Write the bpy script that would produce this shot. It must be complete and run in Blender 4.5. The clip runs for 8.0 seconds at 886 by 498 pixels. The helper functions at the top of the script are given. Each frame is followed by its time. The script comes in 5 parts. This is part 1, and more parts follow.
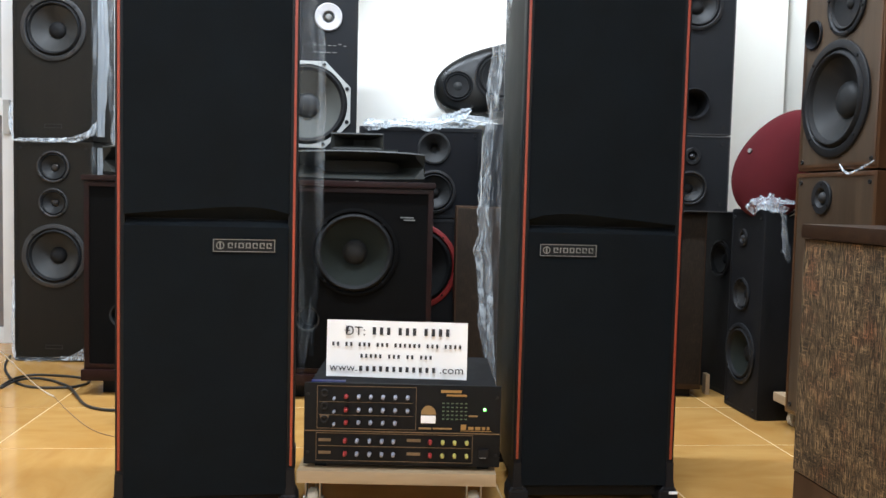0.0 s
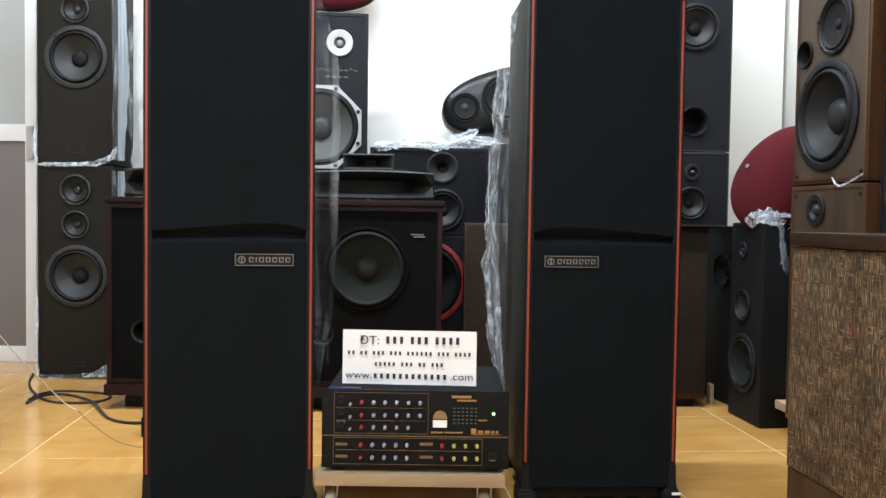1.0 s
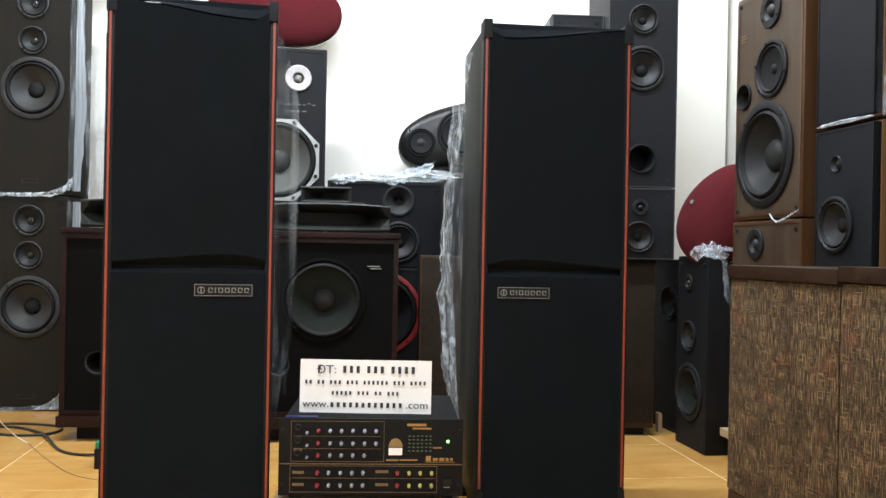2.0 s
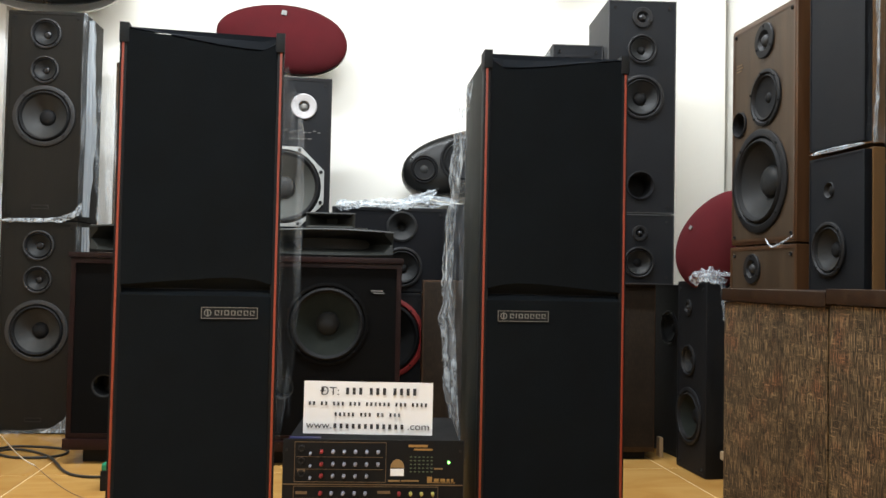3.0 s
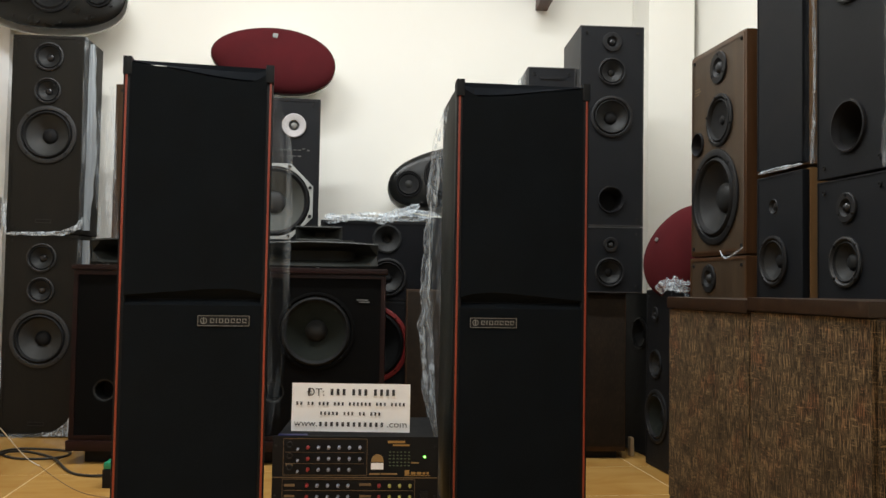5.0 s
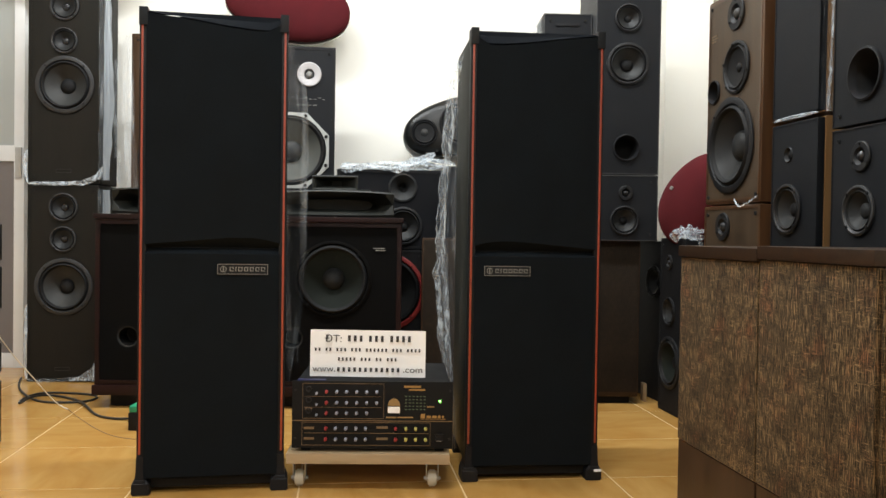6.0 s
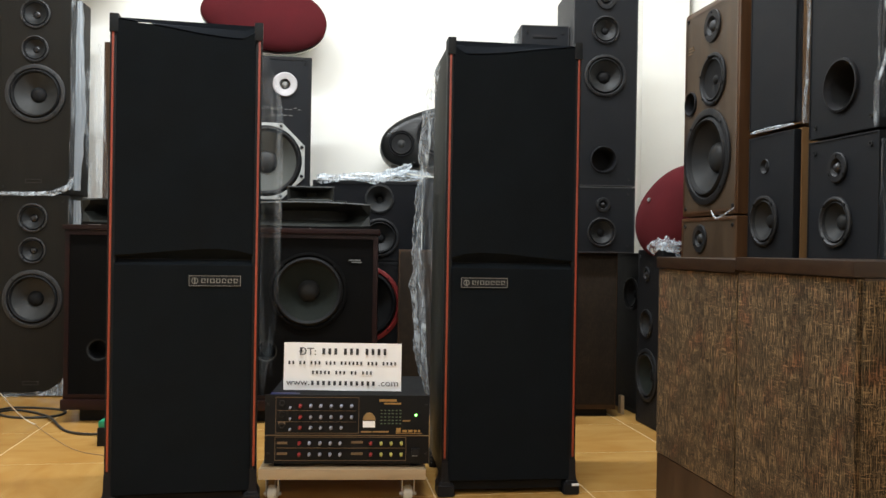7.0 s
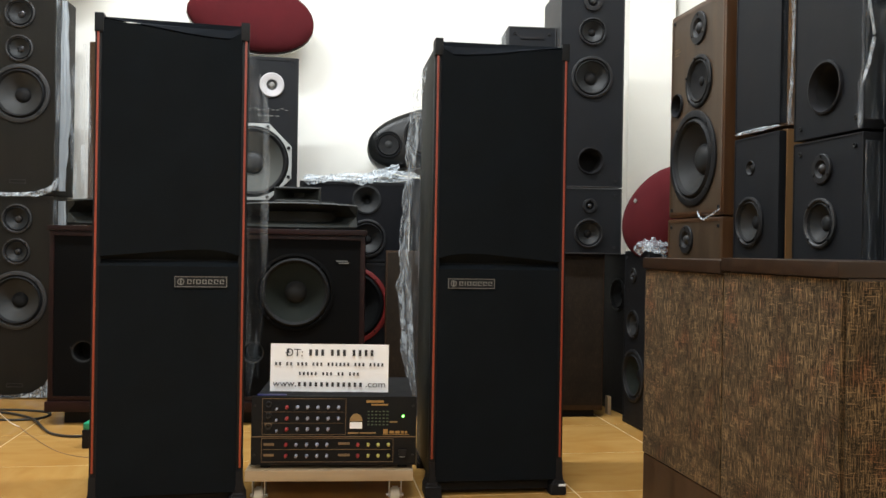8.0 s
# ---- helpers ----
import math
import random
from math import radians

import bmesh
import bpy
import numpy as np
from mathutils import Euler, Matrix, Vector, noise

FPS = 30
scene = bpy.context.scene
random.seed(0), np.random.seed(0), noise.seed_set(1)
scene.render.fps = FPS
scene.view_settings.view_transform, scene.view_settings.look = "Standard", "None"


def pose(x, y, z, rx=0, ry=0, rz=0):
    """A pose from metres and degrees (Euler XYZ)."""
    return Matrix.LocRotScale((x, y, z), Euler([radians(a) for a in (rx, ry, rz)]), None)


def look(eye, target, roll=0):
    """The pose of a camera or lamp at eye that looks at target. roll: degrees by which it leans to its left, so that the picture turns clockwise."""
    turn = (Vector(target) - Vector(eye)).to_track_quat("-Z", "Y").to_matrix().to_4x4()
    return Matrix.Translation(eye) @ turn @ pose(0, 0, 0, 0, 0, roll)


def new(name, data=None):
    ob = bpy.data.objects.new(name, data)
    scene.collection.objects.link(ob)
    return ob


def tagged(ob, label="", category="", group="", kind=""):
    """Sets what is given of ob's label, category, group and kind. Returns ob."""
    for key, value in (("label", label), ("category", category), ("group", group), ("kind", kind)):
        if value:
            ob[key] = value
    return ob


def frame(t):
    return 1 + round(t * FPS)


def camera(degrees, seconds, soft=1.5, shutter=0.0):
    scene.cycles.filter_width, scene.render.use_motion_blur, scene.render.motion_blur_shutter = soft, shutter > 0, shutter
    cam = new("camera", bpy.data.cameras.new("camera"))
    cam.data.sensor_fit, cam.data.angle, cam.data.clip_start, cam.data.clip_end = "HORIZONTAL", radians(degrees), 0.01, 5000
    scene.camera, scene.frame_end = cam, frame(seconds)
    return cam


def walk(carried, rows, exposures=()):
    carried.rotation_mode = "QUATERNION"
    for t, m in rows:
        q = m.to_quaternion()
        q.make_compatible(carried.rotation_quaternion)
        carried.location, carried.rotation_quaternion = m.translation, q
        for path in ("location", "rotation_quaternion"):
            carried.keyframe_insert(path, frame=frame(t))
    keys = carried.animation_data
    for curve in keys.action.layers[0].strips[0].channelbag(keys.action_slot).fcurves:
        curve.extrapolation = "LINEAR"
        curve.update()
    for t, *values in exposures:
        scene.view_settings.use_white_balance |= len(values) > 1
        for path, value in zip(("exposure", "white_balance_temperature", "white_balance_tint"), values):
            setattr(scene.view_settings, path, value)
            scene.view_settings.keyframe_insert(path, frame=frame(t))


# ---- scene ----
cam = camera(55.3, 8.0, soft=1.5)
PATH = [
    (0, (0.0560, -0.0754, 0.7090), (0.0818, 1.9205, 0.5822), 1.43),
    (0.5, (0.0680, -0.1349, 0.6990), (0.1545, 1.8622, 0.6327), -0.01),
    (1, (0.0545, -0.1770, 0.6935), (0.0581, 1.8214, 0.6176), 0.80),
    (1.5, (0.0490, -0.2320, 0.6910), (0.1000, 1.7667, 0.6420), 1.20),
    (1.7, (0.0498, -0.2333, 0.6929), (0.1459, 1.7643, 0.6703), 1.08),
    (2.8, (0.0572, -0.2725, 0.6884), (0.1723, 1.7237, 0.7312), 1.07),
    (3, (0.0580, -0.2848, 0.6863), (0.1537, 1.7118, 0.7518), 1.14),
    (3.5, (0.0640, -0.3270, 0.6860), (0.1220, 1.6692, 0.7940), 1.00),
    (4, (0.0798, -0.3874, 0.6862), (0.1337, 1.6086, 0.8044), 1.13),
    (4.2, (0.0821, -0.4127, 0.6829), (0.1543, 1.5826, 0.8011), 1.30),
    (5.3, (0.0989, -0.5017, 0.6941), (0.2112, 1.4950, 0.7275), 0.94),
    (5.5, (0.0982, -0.5111, 0.6938), (0.1928, 1.4865, 0.6667), 0.94),
    (6, (0.1010, -0.5107, 0.6950), (0.1725, 1.4877, 0.6565), 0.87),
    (6.5, (0.1000, -0.5069, 0.6930), (0.1590, 1.4922, 0.6765), 0.94),
    (7, (0.1063, -0.4826, 0.6920), (0.2297, 1.5137, 0.6836), 0.94),
    (7.5, (0.1067, -0.4843, 0.6910), (0.2554, 1.5102, 0.6856), 0.94),
    (8, (0.1070, -0.4820, 0.6910), (0.2600, 1.5121, 0.6860), 0.95),
]
EXPOSURE = [(0.0, 0.29, 5720, 10), (0.5, 0.32, 5780, 10), (1.0, 0.32, 5850, 10), (1.7, 0.3, 5950, 10), (3.0, 0.0, 6250, 10), (3.5, -0.45, 6400, 10), (4.2, -0.66, 6480, 10), (5.5, -0.45, 6650, 10), (6.0, -0.06, 6550, 10), (6.5, -0.06, 6360, 10), (7.0, -0.11, 6330, 10), (8.0, -0.12, 6330, 10)]
walk(cam, [(t, look(eye, target, roll)) for t, eye, target, roll in PATH], EXPOSURE)

# ---- light ----
world = bpy.data.worlds.new("world")
scene.world = world
world.use_nodes = True
world.node_tree.nodes["Background"].inputs[0].default_value = (0.75, 0.85, 1.0, 1)
world.node_tree.nodes["Background"].inputs[1].default_value = 0.05
TUBES = [(-1.0, 2.3, 2.93, 0, 54), (0.45, 2.25, 2.93, 0, 56), (-0.3, 0.5, 2.93, 0, 56), (0.2, -1.7, 2.93, 0, 42)]


# ---- materials ----
def mat(name, base, rough=0.6, metal=0.0, grain=0.15, size=30.0, fine=300.0, bump=0.1, stretch=(1, 1, 1), spec=0.5, second=None, spread=0.5, coat=0.0, pieces=0.0):
    """A surface with two scales of variation: broad tone and fine relief."""
    m = bpy.data.materials.new(name)
    m.use_nodes = True
    n, l = m.node_tree.nodes, m.node_tree.links
    p = n["Principled BSDF"]
    tc, mp = n.new("ShaderNodeTexCoord"), n.new("ShaderNodeMapping")
    mp.inputs["Scale"].default_value = stretch
    l.new(tc.outputs["Object"], mp.inputs[0])
    big, small = n.new("ShaderNodeTexNoise"), n.new("ShaderNodeTexNoise")
    for k, sc, de in ((big, size, 6), (small, fine, 3)):
        k.inputs["Scale"].default_value, k.inputs["Detail"].default_value = sc, de
        l.new(mp.outputs[0], k.inputs["Vector"])
    ramp = n.new("ShaderNodeValToRGB")
    e = ramp.color_ramp.elements
    lo = second or tuple(c * (1 - grain) for c in base)
    hi = base if second else tuple(min(1, c * (1 + grain)) for c in base)
    e[0].position, e[1].position = 0.5 - spread / 2, 0.5 + spread / 2
    e[0].color, e[1].color = (*lo, 1), (*hi, 1)
    l.new(big.outputs[0], ramp.inputs[0])
    out = ramp.outputs[0]
    if pieces:
        oi, hs = n.new("ShaderNodeObjectInfo"), n.new("ShaderNodeHueSaturation")
        mr = n.new("ShaderNodeMapRange")
        mr.inputs[3].default_value, mr.inputs[4].default_value = 1 - pieces, 1 + pieces
        l.new(oi.outputs["Random"], mr.inputs[0])
        l.new(mr.outputs[0], hs.inputs["Value"])
        l.new(out, hs.inputs["Color"])
        out = hs.outputs[0]
    l.new(out, p.inputs["Base Color"])
    rr = n.new("ShaderNodeMapRange")
    rr.inputs[3].default_value, rr.inputs[4].default_value = max(0.02, rough - 0.1), min(1, rough + 0.1)
    l.new(big.outputs[0], rr.inputs[0])
    l.new(rr.outputs[0], p.inputs["Roughness"])
    p.inputs["Metallic"].default_value = metal
    p.inputs["Specular IOR Level"].default_value = spec
    p.inputs["Coat Weight"].default_value = coat
    if bump:
        b = n.new("ShaderNodeBump")
        b.inputs["Strength"].default_value, b.inputs["Distance"].default_value = bump, 0.002
        l.new(small.outputs[0], b.inputs["Height"])
        l.new(b.outputs[0], p.inputs["Normal"])
    return m


def weave(name, dark, light, amount, rough=0.9, rust=None):
    """Coarse woven cloth: streaks of light thread running up and across."""
    m = mat(name, dark, rough, grain=0.3, size=12, fine=420, bump=0.5, spec=0.2)
    n, l = m.node_tree.nodes, m.node_tree.links
    p = n["Principled BSDF"]
    tc = n.new("ShaderNodeTexCoord")
    old = p.inputs["Base Color"].links[0].from_socket
    total = None
    for stretch, lo, hi in (((620, 620, 36), 0.5, 0.66), ((34, 34, 680), 0.6, 0.67), ((1100, 1100, 420), 0.56, 0.68)):
        mp, no, mr = n.new("ShaderNodeMapping"), n.new("ShaderNodeTexNoise"), n.new("ShaderNodeMapRange")
        mp.inputs["Scale"].default_value = stretch
        no.inputs["Scale"].default_value, no.inputs["Detail"].default_value, no.inputs["Distortion"].default_value = 1.0, 3, 0.05
        mr.inputs[1].default_value, mr.inputs[2].default_value = lo, hi
        l.new(tc.outputs["Object"], mp.inputs[0])
        l.new(mp.outputs[0], no.inputs["Vector"])
        l.new(no.outputs[0], mr.inputs[0])
        if total is None:
            total = mr.outputs[0]
        else:
            ad = n.new("ShaderNodeMath")
            ad.operation = "ADD"
            l.new(total, ad.inputs[0])
            l.new(mr.outputs[0], ad.inputs[1])
            total = ad.outputs[0]
    # threads gather in patches
    pa, pr, pm = n.new("ShaderNodeTexNoise"), n.new("ShaderNodeMapRange"), n.new("ShaderNodeMath")
    pa.inputs["Scale"].default_value, pa.inputs["Detail"].default_value = 11, 5
    pr.inputs[1].default_value, pr.inputs[2].default_value, pr.inputs[3].default_value, pr.inputs[4].default_value = 0.36, 0.64, 0.5, 1.2
    pm.operation = "MULTIPLY"
    l.new(tc.outputs["Object"], pa.inputs["Vector"])
    l.new(pa.outputs[0], pr.inputs[0])
    l.new(total, pm.inputs[0])
    l.new(pr.outputs[0], pm.inputs[1])
    total = pm.outputs[0]
    am, mx = n.new("ShaderNodeMath"), n.new("ShaderNodeMixRGB")
    am.operation, am.use_clamp = "MULTIPLY", True
    am.inputs[1].default_value = amount
    l.new(total, am.inputs[0])
    l.new(am.outputs[0], mx.inputs[0])
    l.new(old, mx.inputs[1])
    mx.inputs[2].default_value = (*light, 1)
    l.new(mx.outputs[0], p.inputs["Base Color"])
    if rust:
        rn, rr, rm = n.new("ShaderNodeTexNoise"), n.new("ShaderNodeMapRange"), n.new("ShaderNodeMixRGB")
        rn.inputs["Scale"].default_value, rn.inputs["Detail"].default_value = 17, 4
        rr.inputs[1].default_value, rr.inputs[2].default_value = 0.52, 0.68
        rm.inputs[1].default_value, rm.inputs[2].default_value = (*light, 1), (*rust, 1)
        l.new(tc.outputs["Object"], rn.inputs["Vector"])
        l.new(rn.outputs[0], rr.inputs[0])
        l.new(rr.outputs[0], rm.inputs[0])
        l.new(rm.outputs[0], mx.inputs[2])
    return m


def film_mat(name, cover, most, scale, lo, hi):
    """Clear stretch film: mostly see-through, with a milky gloss along its creases."""
    m = bpy.data.materials.new(name)
    m.use_nodes = True
    n, l = m.node_tree.nodes, m.node_tree.links
    p = n["Principled BSDF"]
    p.inputs["Base Color"].default_value = (0.82, 0.9, 0.97, 1)
    p.inputs["Roughness"].default_value = 0.1
    p.inputs["Specular IOR Level"].default_value = 0.5
    tc, mp, no, mr = n.new("ShaderNodeTexCoord"), n.new("ShaderNodeMapping"), n.new("ShaderNodeTexNoise"), n.new("ShaderNodeMapRange")
    mp.inputs["Scale"].default_value = scale
    no.inputs["Scale"].default_value, no.inputs["Detail"].default_value, no.inputs["Distortion"].default_value = 1.0, 5, 1.0
    mr.inputs[1].default_value, mr.inputs[2].default_value = lo, hi
    mr.inputs[3].default_value, mr.inputs[4].default_value = cover, most
    b = n.new("ShaderNodeBump")
    b.inputs["Strength"].default_value, b.inputs["Distance"].default_value = 0.8, 0.006
    l.new(tc.outputs["Object"], mp.inputs[0])
    l.new(mp.outputs[0], no.inputs["Vector"])
    l.new(no.outputs[0], mr.inputs[0])
    l.new(no.outputs[0], b.inputs["Height"])
    l.new(b.outputs[0], p.inputs["Normal"])
    l.new(mr.outputs[0], p.inputs["Alpha"])
    return m


def glow(name, colour, strength):
    m = bpy.data.materials.new(name)
    m.use_nodes = True
    p = m.node_tree.nodes["Principled BSDF"]
    p.inputs["Base Color"].default_value = (*colour, 1)
    p.inputs["Emission Color"].default_value = (*colour, 1)
    p.inputs["Emission Strength"].default_value = strength
    return m


def floor_mat():
    """Glazed ceramic printed like honey-coloured wood, the grain fanning across each tile on the slant."""
    m = mat("honey_tile", (0.585, 0.35, 0.112), 0.15, size=3.2, fine=60, bump=0.02, second=(0.5, 0.27, 0.072), spread=0.6, pieces=0.07, spec=0.5)
    n, l = m.node_tree.nodes, m.node_tree.links
    p = n["Principled BSDF"]
    old = p.inputs["Base Color"].links[0].from_socket
    tc, mp, no = n.new("ShaderNodeTexCoord"), n.new("ShaderNodeMapping"), n.new("ShaderNodeTexNoise")
    mp.inputs["Rotation"].default_value = (0, 0, radians(38))
    mp.inputs["Scale"].default_value = (2.6, 6.5, 1)
    no.inputs["Scale"].default_value, no.inputs["Detail"].default_value, no.inputs["Distortion"].default_value = 1.0, 6, 1.6
    ra, mx = n.new("ShaderNodeValToRGB"), n.new("ShaderNodeMixRGB")
    ra.color_ramp.elements[0].position, ra.color_ramp.elements[1].position = 0.38, 0.66
    ra.color_ramp.elements[0].color, ra.color_ramp.elements[1].color = (0.8, 0.71, 0.58, 1), (1, 1, 1, 1)
    mx.blend_type = "MULTIPLY"
    mx.inputs[0].default_value = 0.8
    l.new(tc.outputs["Object"], mp.inputs[0])
    l.new(mp.outputs[0], no.inputs["Vector"])
    l.new(no.outputs[0], ra.inputs[0])
    l.new(old, mx.inputs[1])
    l.new(ra.outputs[0], mx.inputs[2])
    l.new(mx.outputs[0], p.inputs["Base Color"])
    return m


M_WALL = mat("cream_paint", (0.84, 0.82, 0.76), 0.75, grain=0.025, size=1.5, fine=180, bump=0.05)
M_CEIL = mat("ceiling_paint", (0.82, 0.81, 0.77), 0.8, grain=0.03, size=2, bump=0.03)
M_TILE = floor_mat()
M_GROUT = mat("pale_grout", (0.68, 0.48, 0.235), 0.45, grain=0.15, size=20)
M_CLOTH = mat("black_grille_cloth", (0.0047, 0.0065, 0.0084), 0.95, grain=0.25, size=9, fine=900, bump=0.35, spec=0.12)
M_BLACK = mat("black_plastic", (0.008, 0.008, 0.0095), 0.55, grain=0.2, size=25, fine=400, bump=0.05, spec=0.2)
M_MOULD = mat("black_moulding", (0.0065, 0.0078, 0.0092), 0.5, grain=0.2, size=25, fine=400, bump=0.05, spec=0.2)
M_ORANGE = mat("orange_red_strip", (0.27, 0.042, 0.018), 0.4, grain=0.12, size=14)
M_VINYL = mat("black_ash_vinyl", (0.0068, 0.007, 0.008), 0.6, grain=0.3, size=7, fine=160, bump=0.2, stretch=(6, 6, 1), spec=0.2)
M_BAFFLE = mat("charcoal_baffle", (0.0064, 0.0073, 0.0093), 0.62, grain=0.15, size=9, fine=260, bump=0.15, spec=0.2)
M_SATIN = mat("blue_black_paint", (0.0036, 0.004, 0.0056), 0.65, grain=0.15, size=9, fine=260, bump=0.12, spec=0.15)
M_TOWERSIDE = mat("grey_green_side_vinyl", (0.0165, 0.0185, 0.0155), 0.6, grain=0.15, size=8, fine=200, bump=0.1, spec=0.25)
M_HEAD = mat("blue_black_moulding", (0.0042, 0.0054, 0.0074), 0.9, grain=0.15, size=25, fine=400, bump=0.05, spec=0.05)
M_GREY = mat("grey_side_vinyl", (0.045, 0.045, 0.046), 0.6, grain=0.12, size=8, fine=200, bump=0.1, spec=0.2)
M_OLIVE = mat("dark_olive_woodgrain", (0.01, 0.0087, 0.0064), 0.55, size=5, fine=120, bump=0.15, stretch=(9, 9, 0.8), second=(0.0062, 0.0054, 0.0041), spec=0.2)
M_MAHOG = mat("mahogany_veneer", (0.018, 0.0042, 0.0034), 0.45, size=5, fine=120, bump=0.1, stretch=(1, 8, 8), second=(0.0078, 0.0032, 0.0028), spec=0.25)
M_DKBROWN = mat("dark_grille_cloth", (0.0033, 0.0031, 0.003), 0.9, grain=0.25, size=10, fine=500, bump=0.3, spec=0.08)
M_WALNUT = mat("walnut_veneer", (0.055, 0.03, 0.0155), 0.4, size=4, fine=90, bump=0.1, stretch=(9, 9, 0.7), second=(0.03, 0.0165, 0.0085), spec=0.25)
M_WALNUT_H = mat("walnut_top_veneer", (0.036, 0.0185, 0.0088), 0.42, size=4, fine=90, bump=0.1, stretch=(9, 0.7, 9), second=(0.011, 0.0058, 0.0034), spec=0.3)
M_TEAK = mat("teak_baffle", (0.077, 0.053, 0.033), 0.42, size=4, fine=90, bump=0.08, stretch=(7, 7, 0.7), second=(0.036, 0.0235, 0.0145), spec=0.3)
M_TEAKSIDE = mat("teak_side", (0.075, 0.036, 0.0145), 0.33, size=4, fine=90, bump=0.06, stretch=(9, 9, 0.6), second=(0.044, 0.019, 0.0072), coat=0.2)
M_OAK = mat("light_oak_side", (0.24, 0.135, 0.055), 0.5, size=5, fine=90, bump=0.1, stretch=(9, 9, 0.7), second=(0.17, 0.09, 0.034))
M_TWEED = weave("brown_tweed", (0.0175, 0.0118, 0.0056), (0.25, 0.165, 0.082), 0.9, rust=(0.26, 0.12, 0.055))
M_BURLAP = weave("brown_cabinet_cloth", (0.0165, 0.0118, 0.008), (0.046, 0.031, 0.02), 0.6)
M_CONE = mat("paper_cone", (0.0185, 0.019, 0.0192), 0.5, grain=0.15, size=20, fine=300, bump=0.15, spec=0.2)
M_CONEG = mat("grey_green_cone", (0.0128, 0.0152, 0.0128), 0.78, grain=0.12, size=20, fine=300, bump=0.2, spec=0.1)
M_CONEP = mat("grey_paper_cone", (0.028, 0.028, 0.027), 0.6, grain=0.15, size=20, fine=300, bump=0.15, spec=0.3)
M_CONEL = mat("pale_cone", (0.05, 0.053, 0.047), 0.75, grain=0.1, size=20, fine=300, bump=0.15)
M_RUBBER = mat("black_rubber", (0.008, 0.008, 0.0085), 0.7, grain=0.2, size=30, spec=0.2)
M_FRAME = mat("grey_cast_frame", (0.028, 0.028, 0.029), 0.55, metal=0.4, grain=0.15, size=30)
M_DARKFRAME = mat("dark_cast_frame", (0.012, 0.012, 0.013), 0.55, metal=0.2, grain=0.15, size=30, spec=0.3)
M_WHITEFRAME = mat("white_cast_frame", (0.32, 0.33, 0.32), 0.5, grain=0.06, size=30)
M_SILVER = mat("silver_flange", (0.42, 0.41, 0.42), 0.45, metal=0.5, grain=0.06, size=30)
M_DOME = mat("dark_dome", (0.02, 0.02, 0.022), 0.28, metal=0.3, grain=0.1, size=30)
# near-black puts the shade inside holes into the colour; also bass dust caps
M_HOLE = mat("shade_and_cap_black", (0.0025, 0.0025, 0.0025), 0.8, grain=0.2, size=20)
M_REDRIM = mat("red_woofer_rim", (0.24, 0.018, 0.017), 0.5, grain=0.12, size=30)
M_REDCLOTH = mat("wine_red_cloth", (0.072, 0.0085, 0.0112), 0.9, grain=0.12, size=10, fine=700, bump=0.35, spec=0.15)
M_SHELL = mat("off_white_shell", (0.72, 0.7, 0.66), 0.45, grain=0.04, size=10)
M_GLOSS = mat("gloss_black_front", (0.0048, 0.0052, 0.005), 0.3, grain=0.1, size=15, bump=0.0, spec=0.3)
M_HORN = mat("matt_black_horn", (0.0145, 0.0155, 0.0135), 0.5, grain=0.2, size=20, fine=200, bump=0.12, spec=0.3)
M_AMP = mat("amplifier_black_metal", (0.005, 0.005, 0.0055), 0.68, grain=0.2, size=20, fine=500, bump=0.05, spec=0.2)
M_GOLD = mat("gold_print", (0.26, 0.16, 0.06), 0.5, grain=0.12, size=40)
M_DIMGOLD = mat("dim_gold_line", (0.14, 0.09, 0.045), 0.5, grain=0.12, size=40)
M_ORANGEPRINT = mat("amber_print", (0.32, 0.18, 0.05), 0.5, grain=0.1, size=40)
M_KNOBW = mat("pale_knob", (0.26, 0.27, 0.33), 0.4, grain=0.1, size=60)
M_KNOBR = mat("red_knob", (0.26, 0.025, 0.025), 0.4, grain=0.1, size=60)
M_KNOBY = mat("yellow_knob", (0.42, 0.38, 0.1), 0.4, grain=0.1, size=60)
M_PRINT = mat("pale_print", (0.21, 0.21, 0.2), 0.5, metal=0.2, grain=0.1, size=60)
M_PAPER = mat("white_paper", (0.86, 0.87, 0.89), 0.8, grain=0.03, size=12, fine=200, bump=0.05)
M_INK = mat("black_ink", (0.03, 0.03, 0.035), 0.8, grain=0.1, size=60)
M_BOARD = mat("pale_plywood", (0.4, 0.3, 0.18), 0.6, size=6, stretch=(1, 9, 9), second=(0.3, 0.21, 0.12))
M_NYLON = mat("white_nylon_wheel", (0.66, 0.64, 0.56), 0.45, grain=0.06, size=40)
M_STEEL = mat("zinc_steel", (0.4, 0.4, 0.4), 0.35, metal=0.9, grain=0.1, size=40)
M_ALU = mat("white_aluminium", (0.72, 0.73, 0.74), 0.4, grain=0.03, size=10)
M_FROST = mat("frosted_glass", (0.36, 0.38, 0.37), 0.3, grain=0.04, size=2)
M_LOWPANEL = mat("smoked_panel", (0.15, 0.135, 0.135), 0.18, grain=0.06, size=2)
M_CABLE = mat("black_cable", (0.012, 0.012, 0.012), 0.5, grain=0.2, size=30)
# darker brown copy of the pale cord's colour, for its floor length
M_DARKCORD = mat("brown_cord", (0.28, 0.17, 0.08), 0.7, grain=0.15, size=30)
M_CORD = mat("thin_pale_cord", (0.72, 0.68, 0.6), 0.6, grain=0.1, size=30)
M_GREEN = mat("green_socket", (0.02, 0.28, 0.14), 0.4, grain=0.1, size=30)
M_WOODBRK = mat("brown_bracket", (0.07, 0.028, 0.016), 0.5, size=8, second=(0.04, 0.016, 0.01))
